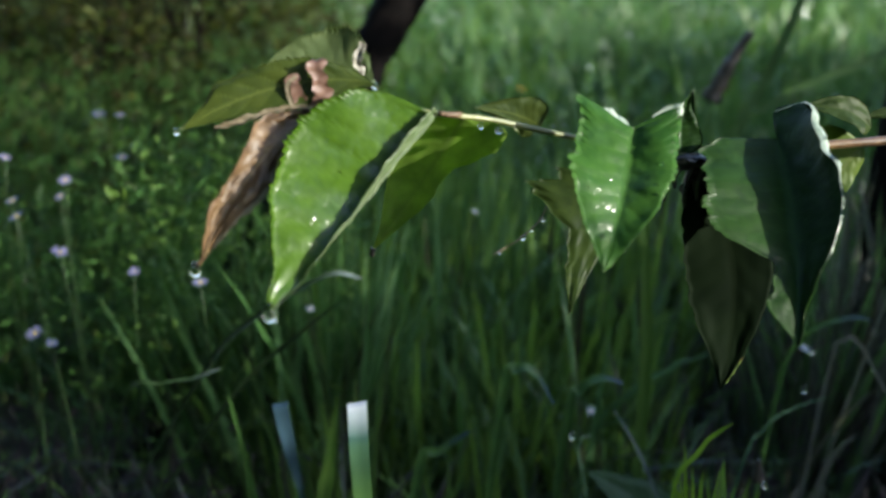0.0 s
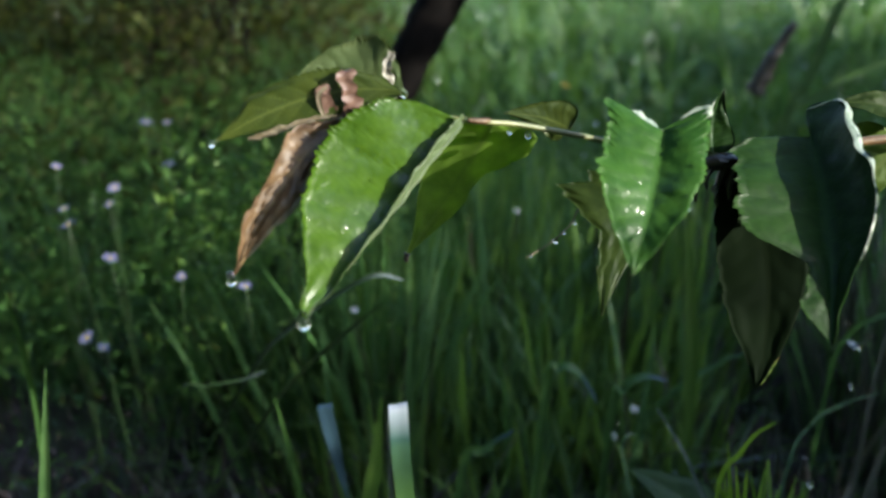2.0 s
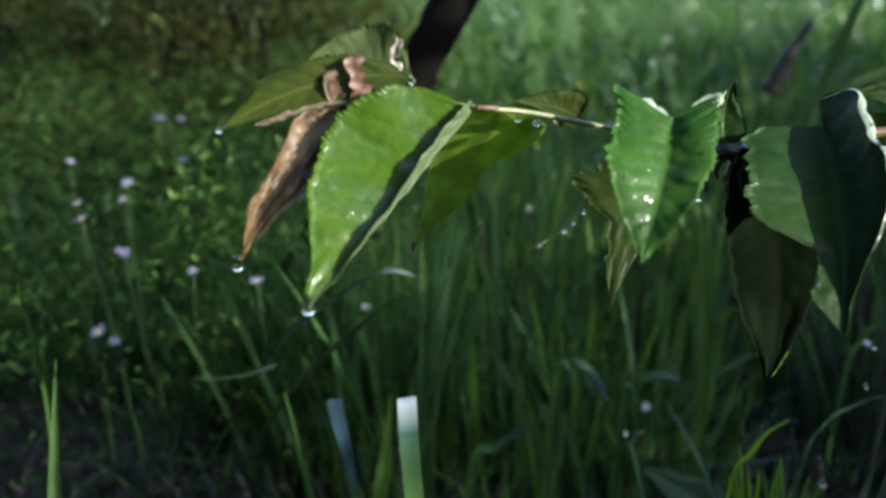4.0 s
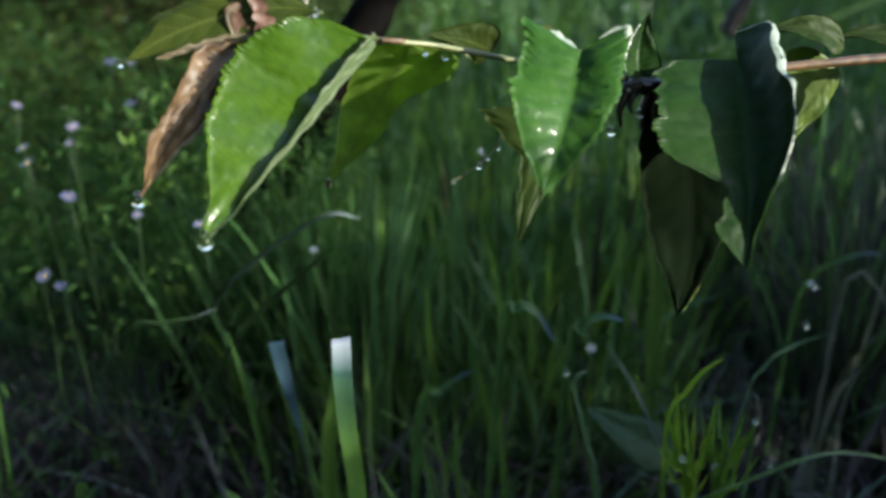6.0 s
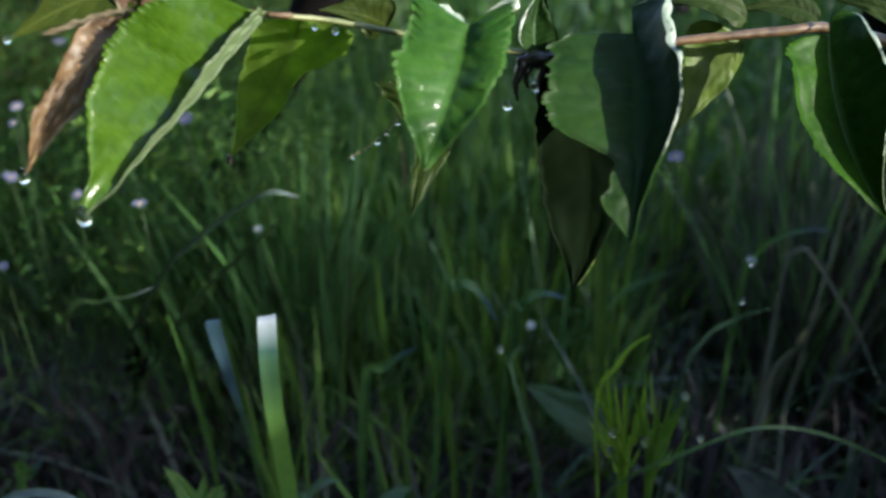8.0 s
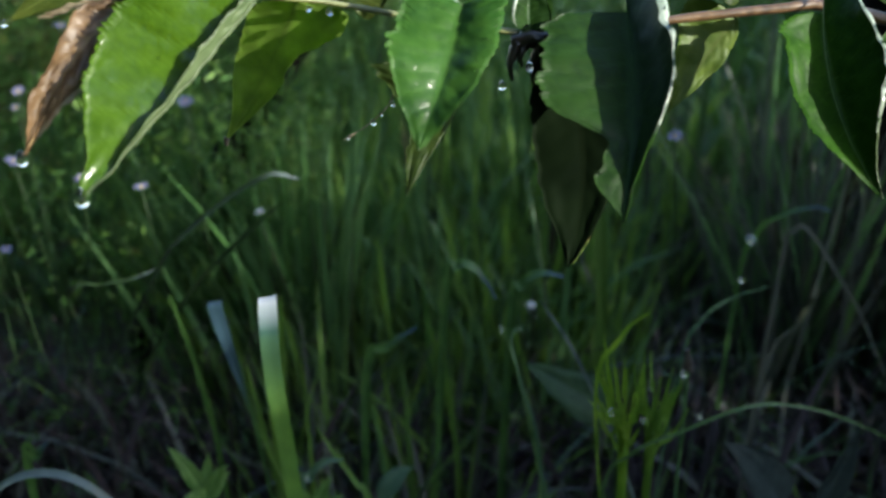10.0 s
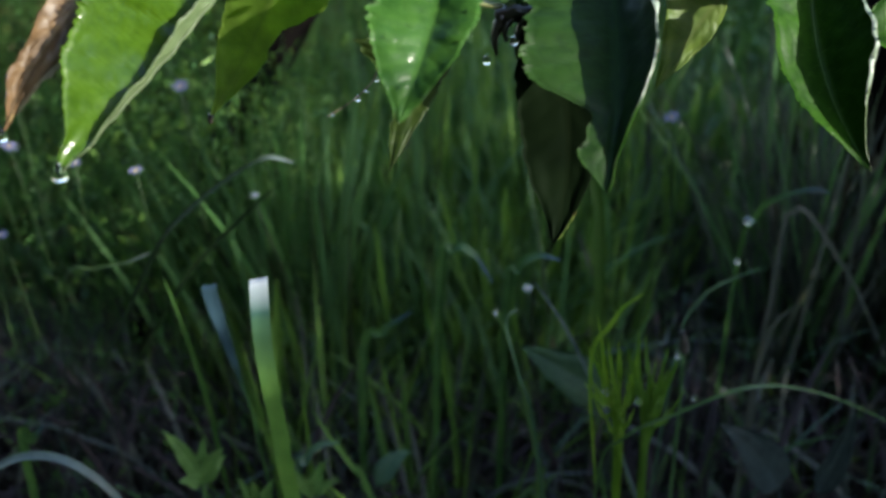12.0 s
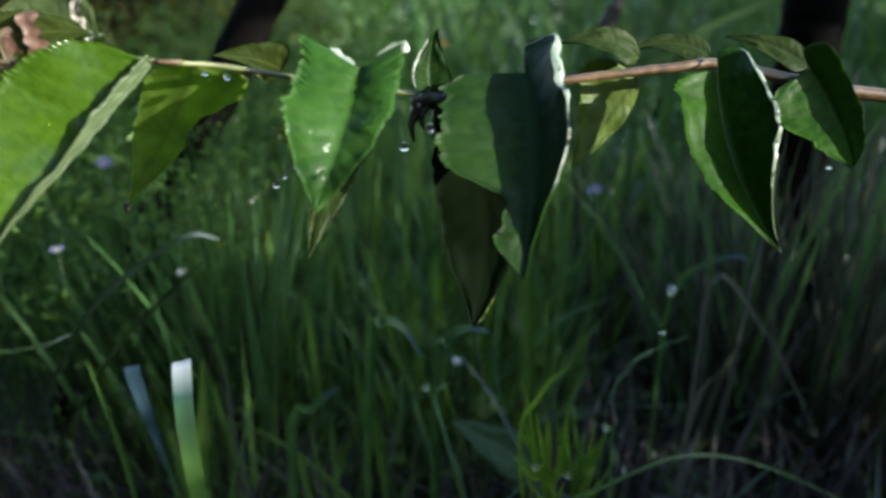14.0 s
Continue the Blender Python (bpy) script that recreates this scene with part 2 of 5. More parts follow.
def water():
    m = bpy.data.materials.new("clear_water")
    m.use_nodes = True
    p = m.node_tree.nodes["Principled BSDF"]
    p.inputs["Base Color"].default_value = (1, 1, 1, 1)
    p.inputs["Roughness"].default_value = 0.02
    p.inputs["IOR"].default_value = 1.33
    p.inputs["Transmission Weight"].default_value = 1.0
    return m


WATER = water()


# ---- builders ----
def mesh_of(name, verts, faces, mats, slots=None, smooth=True, vein=None):
    me = bpy.data.meshes.new(name)
    me.from_pydata([tuple(v) for v in verts], [], faces)
    for m in mats:
        me.materials.append(m)
    if slots is not None:
        me.polygons.foreach_set("material_index", slots)
    if smooth:
        me.polygons.foreach_set("use_smooth", [True] * len(me.polygons))
    if vein is not None:
        at = me.attributes.new("vein", "FLOAT", "POINT")
        at.data.foreach_set("value", vein)
    me.update()
    return me


def part(name, me, parent, label=""):
    ob = new(name, me)
    ob.parent = parent
    return tagged(ob, label)


def thing(name, label, category, group="", kind="", at=(0, 0, 0)):
    ob = new(name)
    ob.empty_display_size = 0.02
    ob.location = at
    return tagged(ob, label, category, group, kind)


def tube(points, radii, sides=10, wobble=0.0, seed=1):
    """Verts and faces of a tapered round stem through the points, closed at both ends."""
    rnd = random.Random(seed)
    pts = [Vector(p) for p in points]
    verts, faces = [], []
    side = None
    for i, p in enumerate(pts):
        way = (pts[min(i + 1, len(pts) - 1)] - pts[max(i - 1, 0)]).normalized()
        side = (way.orthogonal() if side is None else side - way * side.dot(way)).normalized()
        up = way.cross(side)
        for k in range(sides):
            a = 2 * math.pi * k / sides
            r = radii[i] * (1 + wobble * (rnd.random() - 0.5))
            verts.append(p + (side * math.cos(a) + up * math.sin(a)) * r)
    for i in range(len(pts) - 1):
        for k in range(sides):
            a, b = i * sides + k, i * sides + (k + 1) % sides
            faces.append((a, b, b + sides, a + sides))
    faces.append(tuple(reversed(range(sides))))
    faces.append(tuple(range((len(pts) - 1) * sides, len(pts) * sides)))
    return verts, faces


def spline(points, n):
    """n points on a smooth line through the given ones."""
    p = [Vector(q) for q in points]
    p = [2 * p[0] - p[1], *p, 2 * p[-1] - p[-2]]
    out = []
    for i in range(n):
        s = (len(p) - 3) * i / (n - 1)
        k = min(int(s), len(p) - 4)
        t = s - k
        a, b, c, d = p[k:k + 4]
        out.append(0.5 * (2 * b + (c - a) * t + (2 * a - 5 * b + 4 * c - d) * t * t + (3 * b - a - 3 * c + d) * t ** 3))
    return out


def stem(name, points, r0, r1, mat, parent, label="", n=24, sides=10, wobble=0.15, seed=1):
    line = spline(points, n)
    radii = [r0 + (r1 - r0) * i / (n - 1) for i in range(n)]
    v, f = tube(line, radii, sides, wobble, seed)
    return part(name, mesh_of(name, v, f, [mat]), parent, label)


def drop(name, at, r, parent, hang=1.5, label=""):
    """A drop of water, drawn out upwards where it hangs."""
    verts, faces = [], []
    rings, sides = 10, 14
    for i in range(rings + 1):
        a = math.pi * i / rings
        z = -math.cos(a)
        w = math.sin(a) * (1 - 0.28 * max(0.0, z) * (hang - 1))
        if z > 0:
            z *= hang
        for k in range(sides):
            b = 2 * math.pi * k / sides
            verts.append((at[0] + r * w * math.cos(b), at[1] + r * w * math.sin(b), at[2] + r * z))
    for i in range(rings):
        for k in range(sides):
            a, b = i * sides + k, i * sides + (k + 1) % sides
            faces.append((a, b, b + sides, a + sides))
    return part(name, mesh_of(name, verts, faces, [WATER]), parent, label)


def outline(v):
    """Half width of a pointed oval leaf from its base (0) to its tip (1)."""
    return (1 - v) ** 1.02 * (1 - math.exp(-v / 0.15)) / 0.605


def leaf(parent, label, base, mid, tip, face, left, right, left_bend, right_bend, top=None, under=None, lobe=0.25, hook=0.0, sweep=0.0,
         wl=None, wr=None, teeth=42, rows=136, cols=9, seed=1, crimp=0.0006, sway=0.002, name="leaf", wave=0.0, tooth=0.042, rag=(0.035, 0.035), bow=0.0, rib=False, cordate=False, flat=0.0, splay=0.0):
    """A toothed leaf. left, right: half widths; *_bend: degrees by which each half turns towards the face at the midrib,
    half way out and at the rim; wl, wr: how the half widths vary from base to tip; lobe: how far the rim reaches back past the base;
    splay: how far the right half opens out again at its base."""
    top, under = top or LEAF_TOP, under or LEAF_UNDER
    base, mid, tip = Vector(base), Vector(mid), Vector(tip)
    ctrl = 2 * mid - 0.5 * (base + tip)
    length = (tip - base).length
    face = Vector(face).normalized()
    verts, vein, normals = [], [], []
    lobes = lobe if isinstance(lobe, tuple) else (lobe, lobe)
    width = 2 * cols + 1
    thick = 0.00035
    for i in range(rows + 1):
        v = i / rows
        m = base * (1 - v) ** 2 + ctrl * 2 * v * (1 - v) + tip * v * v
        t = ((ctrl - base) * (1 - v) + (tip - ctrl) * v).normalized()
        f = (face - t * face.dot(t)).normalized()
        side = t.cross(f)
        m = m + side * bow * noise.noise((v * 11, seed * 4.4, 0.0)) * min(1, 6 * v)
        row = {0: m}
        for sign, w, bend, vary, reach in ((1, left, left_bend, wl, lobes[0]), (-1, right, right_bend, wr, lobes[1])):
            half = w * outline(v) * (1 + rag[sign < 0] * (noise.noise((v * 14, seed * 7.7, sign * 4.0)) + 0.7 * noise.noise((v * 37, seed * 3.3, sign * 9.0))))
            if vary:
                k = v * (len(vary) - 1)
                k0 = min(int(k), len(vary) - 2)
                s = k - k0
                s = s * s * (3 - 2 * s)
                half *= vary[k0] * (1 - s) + vary[k0 + 1] * s
            run = v * teeth + 1.2 * noise.noise((v * 6, seed * 3.1, sign))
            saw = run % 1.0
            size = 0.7 + 1.5 * noise.noise((int(run) * 1.37, seed * 2.9, sign * 3.0))
            jag = tooth * max(0.1, size) * (saw ** 0.7 - 0.4) * half if v > 0.02 and teeth else 0.0
            x = y = 0.0
            for j in range(1, cols + 1):
                s = j / cols
                a = np.interp(s - 0.5 / cols, np.linspace(0, 1, len(bend)), bend)
                a = radians(a * (1 - (flat[sign < 0] if isinstance(flat, tuple) else flat) * v) + wave * noise.noise((v * 4.5, s * 1.5 + seed, sign * 2.0)))
                if sign < 0 and splay:
                    behind_base = reach * w * 0.62 / length * (1 - math.exp(-v / 0.03)) * (1 - v) ** 3 * s ** 1.3 - v
                    a *= 1 - splay * min(1.0, max(0.0, 0.4 + behind_base / 0.12))
                x += math.cos(a) * half / cols
                y += math.sin(a) * half / cols
                if j >= cols - 1:
                    x += math.cos(a) * jag * 0.5
                    y += math.sin(a) * jag * 0.5
                if cordate:
                    back = reach * w * 0.62 * (1 - math.exp(-v / 0.03)) * (1 - v) ** 3 * s ** 1.3
                else:
                    back = reach * half * s * s * (1 - v) ** 2
                ph = (v - 0.16 * s + 0.02 * sign) * 9.5
                ph += 0.25 * noise.noise((v * 6, s * 3, seed * 2.3 + sign))
                groove = abs(math.sin(math.pi * ph))
                puff = crimp * (0.75 + 0.9 * noise.noise((v * 7, s * 4 * sign, seed * 5.1))) * (groove ** 0.6 - 0.4) * min(1, 3 * s) * (1 - 0.6 * s) * min(1, half / (0.4 * w))
                puff += sway * noise.noise((v * 5 + seed, s * 2.5 * sign, seed * 1.7)) * s
                row[sign * j] = m + side * sign * x + f * (y + puff - hook * back) + t * (sweep * x - back)
        for j in range(cols, -cols - 1, -1):
            verts.append(row[j])
            s = abs(j) / cols
            ph = (v - 0.16 * s + 0.02 * (1 if j > 0 else -1)) * 9.5
            line = max(0.0, 1 - abs(math.sin(math.pi * ph)) * 7) * (1 - 0.5 * s)
            vein.append(0.4 if j == 0 else 0.55 * line)
    n = len(verts)
    me = bpy.data.meshes.new("leaf")
    grid = [(i * width + j, i * width + j + 1, (i + 1) * width + j + 1, (i + 1) * width + j) for i in range(rows) for j in range(width - 1)]
    for i in range(rows + 1):
        for j in range(width):
            a = verts[i * width + min(j + 1, width - 1)] - verts[i * width + max(j - 1, 0)]
            b = verts[min(i + 1, rows) * width + j] - verts[max(i - 1, 0) * width + j]
            c = a.cross(b)
            normals.append(c.normalized() if c.length > 1e-12 else f)
    for i in range(rows + 1):
        for j in (0, 1):
            normals[i * width + j] = normals[i * width + 2]
            normals[i * width + width - 1 - j] = normals[i * width + width - 3]
    # the grid's normal looks away from the face, so the under side lies along it
    low = [p + q * thick * (0.35 if k % width in (0, width - 1) else 1.0) for k, (p, q) in enumerate(zip(verts, normals))]
    faces = [tuple(reversed(q)) for q in grid] + [tuple(k + n for k in q) for q in grid]
    flat = []
    slots = [0] * len(grid) + [1] * len(grid)
    for i in range(rows):
        for j in (0, width - 1):
            a, b = i * width + j, (i + 1) * width + j
            faces.append((a, b, b + n, a + n))
            slots.append(0)
            flat.append(len(faces) - 1)
    me = mesh_of(name, verts + low, faces, [top, under], slots, vein=vein + vein)
    for k in flat:
        me.polygons[k].use_smooth = False
    ob = part(name, me, parent, label)
    # midrib, raised on the under side, a fine line on the upper
    line, radii, fine = [], [], []
    for i in range(0, rows + 1, 4):
        line.append(verts[i * width + cols] + normals[i * width + cols] * (thick + 0.0008 * (1 - 0.8 * i / rows)))
        radii.append(0.0009 * (1 - 0.8 * i / rows))
        fine.append(verts[i * width + cols] - normals[i * width + cols] * 0.0001)
    v, q = tube(line, radii, 6)
    if rib:
        v2, q2 = tube(fine, [r * 0.24 for r in radii], 6)
        q += [tuple(k + len(v) for k in face) for face in q2]
        v += v2
    part("midrib", mesh_of("midrib", v, q, [under]), ob)
    return ob


def blades(count, place, seed, mats, high, wide, bend, segs=7, name="blades", share=None, slants=0.34):
    """One mesh of many grass blades, each folded along its middle. place(rng, n) gives the feet; high, wide, bend are ranges."""
    rng = np.random.default_rng(seed)
    foot = place(rng, count)
    count = len(foot)
    scale = foot[:, 3] if foot.shape[1] > 3 else np.ones(count)
    foot = foot[:, :3]
    h = scale * rng.uniform(*high, count) * rng.uniform(0.75, 1.0, count)
    w = rng.uniform(*wide, count)
    b = rng.uniform(*bend, count) ** 1.5
    turn = rng.uniform(0, 2 * np.pi, count)
    twist = turn + rng.normal(0, 0.9, count)
    out = np.stack([np.cos(turn), np.sin(turn), 0 * turn], -1)
    across = np.stack([-np.sin(twist), np.cos(twist), 0 * turn], -1)
    fold = np.stack([np.cos(twist), np.sin(twist), 0 * turn], -1)
    slant = rng.uniform(0.0, slants, count) ** 1.15
    u = np.linspace(0, 1, segs + 1)
    rise = u[None] - 0.45 * (b[:, None] * u[None] ** 3)
    lean = slant[:, None] * u[None] + b[:, None] * u[None] ** 2.4 * 0.75
    mid = foot[:, None] + h[:, None, None] * (rise[..., None] * np.array([0, 0, 1.0]) + lean[..., None] * out[:, None])
    thin = (np.minimum(1, 0.55 + 1.6 * u) * (1 - u ** 3.5) + 0.02)[None, :, None] * w[:, None, None] / 2
    rows = np.stack([mid - across[:, None] * thin + fold[:, None] * thin * 0.35, mid, mid + across[:, None] * thin + fold[:, None] * thin * 0.35], 2)
    verts = rows.reshape(-1, 3)
    per = (segs + 1) * 3
    quad = np.array([(i * 3 + j, i * 3 + j + 1, i * 3 + j + 4, i * 3 + j + 3) for i in range(segs) for j in range(2)])
    faces = (quad[None] + (np.arange(count) * per)[:, None, None]).reshape(-1, 4)
    me = bpy.data.meshes.new(name)
    me.vertices.add(len(verts))
    me.vertices.foreach_set("co", verts.ravel())
    me.loops.add(faces.size)
    me.loops.foreach_set("vertex_index", faces.ravel())
    me.polygons.add(len(faces))
    me.polygons.foreach_set("loop_start", np.arange(0, faces.size, 4))
    for m in mats:
        me.materials.append(m)
    pick = rng.choice(len(mats), count, p=share)
    me.polygons.foreach_set("material_index", np.repeat(pick, len(quad)))
    me.polygons.foreach_set("use_smooth", np.ones(len(faces), bool))
    me.update(calc_edges=True)
    me.validate()
    return me


def foliage(centres, radius, count, size, seed, mats, name="crown", slim=0.26, lift=-0.3):
    """One mesh of many small pointed leaves, scattered in clumps round the centres."""
    rng = np.random.default_rng(seed)
    c = np.array(centres)[rng.integers(0, len(centres), count)]
    p = c + rng.normal(0, 1, (count, 3)) * np.array(radius)
    p[:, 2] = np.abs(p[:, 2])
    way = rng.normal(0, 1, (count, 3)) + (0, 0, lift)
    way /= np.linalg.norm(way, axis=1)[:, None]
    other = np.cross(way, rng.normal(0, 1, (count, 3)))
    other /= np.linalg.norm(other, axis=1)[:, None]
    up = np.cross(way, other)
    s = rng.uniform(*size, count)[:, None]
    pts = np.stack([p, p + s * (0.45 * way + slim * other + 0.06 * up), p + s * way - 0.08 * s * up, p + s * (0.45 * way - slim * other + 0.06 * up), p + s * 0.5 * way - 0.03 * s * up], 1)
    verts = pts.reshape(-1, 3)
    tri = np.array([(0, 1, 4), (1, 2, 4), (2, 3, 4), (3, 0, 4)])
    faces = (tri[None] + (np.arange(count) * 5)[:, None, None]).reshape(-1, 3)
    me = mesh_of(name, verts.tolist(), faces.tolist(), mats, np.repeat(rng.integers(0, len(mats), count), 4).tolist())
    return me


def ribbon(name, points, widths, mat, parent, label="", n=26, fold=0.3, face=(0, -1, 0.3), twist=0.0, fade=None, rag=0.0, crumple=0.0):
    """A single grass blade along a line, folded along its middle, with the broad side turned to face."""
    line = spline(points, n)
    verts, faces = [], []
    face = Vector(face).normalized()
    for i, p in enumerate(line):
        u = i / (n - 1)
        t = (line[min(i + 1, n - 1)] - line[max(i - 1, 0)]).normalized()
        side = t.cross(face).normalized()
        f = side.cross(t)
        side, f = side * math.cos(twist * u) + f * math.sin(twist * u), f * math.cos(twist * u) - side * math.sin(twist * u)
        w = float(np.interp(u, np.linspace(0, 1, len(widths)), widths)) / 2
        for k in (-1, -0.5, 0, 0.5, 1):
            uneven = 1 + rag * noise.noise((p.x * 260, p.z * 260, k * 2.0))
            verts.append(p + side * w * k * uneven + f * (w * fold * abs(k) + crumple * noise.noise((p.x * 300 + k * 1.3, p.y * 300, p.z * 300))))
    for i in range(n - 1):
        for j in range(4):
            a = i * 5 + j
            faces.append((a, a + 1, a + 6, a + 5))
    # a second skin gives the blade its thickness
    m = len(verts)
    verts += [v - face * 0.0004 for v in verts]
    faces += [tuple(k + m for k in reversed(q)) for q in faces]
    # On blades the vein attribute carries the sky sheen painted towards the tip.
    turn = [float(np.interp((k % m) // 5 / (n - 1), fade, (0, 0.25, 1))) if fade else 0.0 for k in range(2 * m)]
    return part(name, mesh_of(name, verts, faces, [mat], vein=turn), parent, label)


# ---- ground and meadow ----
def ground():
    n = 60
    xs = [math.copysign(abs(k / n) ** 3 * 300 + abs(k / n) * 3, k) for k in range(-n, n + 1)]
    verts = [(x, y + 1.5, 0.02 * noise.noise((x * 1.3, y * 1.3, 0)) * (1 if abs(x) + abs(y) < 40 else 0)) for y in xs for x in xs]
    w = 2 * n + 1
    faces = [(j * w + i, j * w + i + 1, (j + 1) * w + i + 1, (j + 1) * w + i) for j in range(w - 1) for i in range(w - 1)]
    def bare(q):
        x, y = (verts[q[0]][0] + verts[q[2]][0]) / 2, (verts[q[0]][1] + verts[q[2]][1]) / 2
        return abs(x) < 1.1 and -0.6 < y < 1.4
    ob = new("ground", mesh_of("ground", verts, faces, [SOIL, TURF], [0 if bare(q) else 1 for q in faces]))
    return tagged(ob, "dark damp soil under the long meadow grass", "ground", kind="structure")


ground()


def meadow_near(rng, n):
    p = np.stack([rng.uniform(-0.75, 1.15, n), rng.uniform(0.24, 1.15, n), 0 * rng.random(n), np.ones(n)], -1)
    p[:, 3] = np.clip(0.45 + (p[:, 1] - 0.30) * 2.6, 0.45, 1.0)
    keep = (rng.random(n) < np.clip((p[:, 1] - 0.40) * 2.6, 0.07, 1.0)) & ((p[:, 0] > -0.07 - 0.1 * (p[:, 1] - 0.3)) | (rng.random(n) < 0.5 * np.clip((p[:, 1] - 0.8) / 0.4, 0, 1)))
    keep &= (p[:, 0] < 0.30) & ((p[:, 1] > 0.58) | (rng.random(n) < 0.25)) & ((p[:, 0] > -0.12) | (rng.random(n) < 0.12))
    return p[keep]


def meadow_side(rng, n):
    p = np.stack([rng.uniform(0.28, 1.20, n), rng.uniform(0.46, 1.25, n), 0 * rng.random(n), np.ones(n)], -1)
    p[:, 3] = np.clip(0.55 + (p[:, 1] - 0.46) * 0.8, 0.55, 1.0)
    return p[(p[:, 0] < 0.45) | (p[:, 1] > 0.80) | (rng.random(n) < 0.5)]


def meadow_mid(rng, n):
    y = 1.05 + 2.0 * rng.random(n) ** 1.2
    return np.stack([rng.uniform(-0.75, 0.75, n) * (y + 0.6) + 0.1, y, 0 * y], -1)


def meadow_far(rng, n):
    y = 2.7 + 9.0 * rng.random(n) ** 1.5
    return np.stack([rng.uniform(-0.8, 0.8, n) * (y + 0.5), y, 0 * y], -1)


GRASSES = [GRASS, GRASS_DEAD, WEED]
tagged(new("meadow_grass", blades(3300, meadow_near, 3, GRASSES, (0.28, 0.52), (0.005, 0.013), (0.02, 0.7), 8, share=(0.76, 0.10, 0.14), slants=0.24)),
       "long wet green meadow grass in evening shade", "grass", kind="stuff")
tagged(new("greyish_meadow_grass", blades(900, meadow_side, 23, [GRASS_GREY, GRASS_SHADE_DARK, GRASS], (0.32, 0.56), (0.005, 0.012), (0.02, 0.8), 8, share=(0.56, 0.38, 0.06), slants=0.2)),
       "greyish green and dark grass, deep shade put into its colour", "grass", kind="stuff")


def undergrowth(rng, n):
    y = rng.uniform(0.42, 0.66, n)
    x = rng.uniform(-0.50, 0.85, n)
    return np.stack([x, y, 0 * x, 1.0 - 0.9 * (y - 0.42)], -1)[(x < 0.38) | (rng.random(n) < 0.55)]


# Dark blades stand for the shade low down between the green ones.
tagged(new("shade_undergrowth", blades(2600, undergrowth, 25, [GRASS_SHADE_DARK, GRASS_DEAD, GRASS_GREY], (0.16, 0.37), (0.004, 0.014), (0.2, 1.2), 6, share=(0.72, 0.13, 0.15))),
       "dark grass and stalks low over the damp soil, shade put into their colour", "grass", kind="stuff")


def meadow_tall(rng, n):
    c = np.stack([rng.uniform(0.42, 0.80, n), rng.uniform(0.70, 0.93, n), 0 * rng.random(n)], -1)
    d = np.stack([rng.uniform(0.48, 0.72, n), rng.uniform(0.66, 0.78, n), 0 * rng.random(n)], -1)
    return np.concatenate([c[: n // 6], d[: n // 2]])


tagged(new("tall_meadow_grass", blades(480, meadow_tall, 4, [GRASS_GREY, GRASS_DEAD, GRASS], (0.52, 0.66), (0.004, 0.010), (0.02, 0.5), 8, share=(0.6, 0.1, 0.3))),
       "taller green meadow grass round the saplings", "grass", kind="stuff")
def centre_grass(rng, n):
    return np.stack([rng.uniform(-0.09, 0.16, n), rng.uniform(0.36, 0.56, n), 0 * rng.random(n)], -1)


tagged(new("short_bright_grass", blades(120, centre_grass, 8, [GRASS_WARM, GRASS_WARM, GRASS_GREY], (0.26, 0.42), (0.004, 0.009), (0.02, 0.6), 7)),
       "short bright green grass behind the cut blade", "grass", kind="stuff")


def middle_grass(rng, n):
    y = rng.uniform(0.58, 1.30, n)
    x = 0.10 + rng.normal(0, 0.19, n) * (0.6 + 0.5 * y)
    return np.stack([x, y, 0 * x, np.clip(0.72 + 0.6 * (y - 0.5), 0.7, 1.0)], -1)[(x < 0.44) & (x > -0.20) & ((x < 0.32) | (y > 0.85))]


tagged(new("upright_meadow_grass", blades(3000, middle_grass, 17, [GRASS_WARM, GRASS], (0.34, 0.53), (0.004, 0.012), (0.02, 0.70), 8, share=(0.65, 0.35), slants=0.21)),
       "upright yellowish green wet grass in the middle of the meadow", "grass", kind="stuff")


def wisps(rng, n):
    y = rng.uniform(0.36, 1.25, n)
    x = rng.uniform(-0.45, 0.95, n)
    keep = (rng.random(n) < 0.45) | (((x < 0.40) | (y > 0.95)) & (x > -0.08))
    return np.stack([x, y, 0 * x, np.clip(0.6 + 0.6 * (y - 0.36), 0.6, 1.0)], -1)[keep]


tagged(new("fine_meadow_grass", blades(3600, wisps, 19, [GRASS_WARM, GRASS, GRASS_DEAD, GRASS_BLUE], (0.26, 0.52), (0.0018, 0.0046), (0.2, 1.25), 9, share=(0.34, 0.24, 0.22, 0.20))),
       "thin wispy grass, some of it dead and brown, between the broader blades", "grass", kind="stuff")


def sapling_grass(rng, n):
    x = rng.uniform(-0.22, -0.03, n)
    return np.stack([x, rng.uniform(0.66, 0.745, n), 0 * x, 0.72 + 0.8 * np.clip(x + 0.22, 0, 0.25)], -1)


tagged(new("grass_at_sapling", blades(190, sapling_grass, 6, GRASSES, (0.60, 0.72), (0.006, 0.012), (0.02, 0.35), 8, share=(0.75, 0.1, 0.15))),
       "long green grass hiding the foot of the slanting sapling", "grass", kind="stuff")
tagged(new("middle_meadow_grass", blades(7000, meadow_mid, 7, [GRASS_FAR, GRASS_BLUE, CLOVER], (0.25, 0.48), (0.008, 0.020), (0.05, 0.8), 6, share=(0.79, 0.03, 0.18))),
       "dense green meadow grass further out", "grass", kind="stuff")
tagged(new("far_meadow_grass", blades(16000, meadow_far, 9, [GRASS_FAR, GRASS_BLUE, CLOVER], (0.22, 0.45), (0.014, 0.030), (0.1, 1.0), 4, share=(0.74, 0.08, 0.18))),
       "bright green far meadow grass", "grass", kind="stuff")


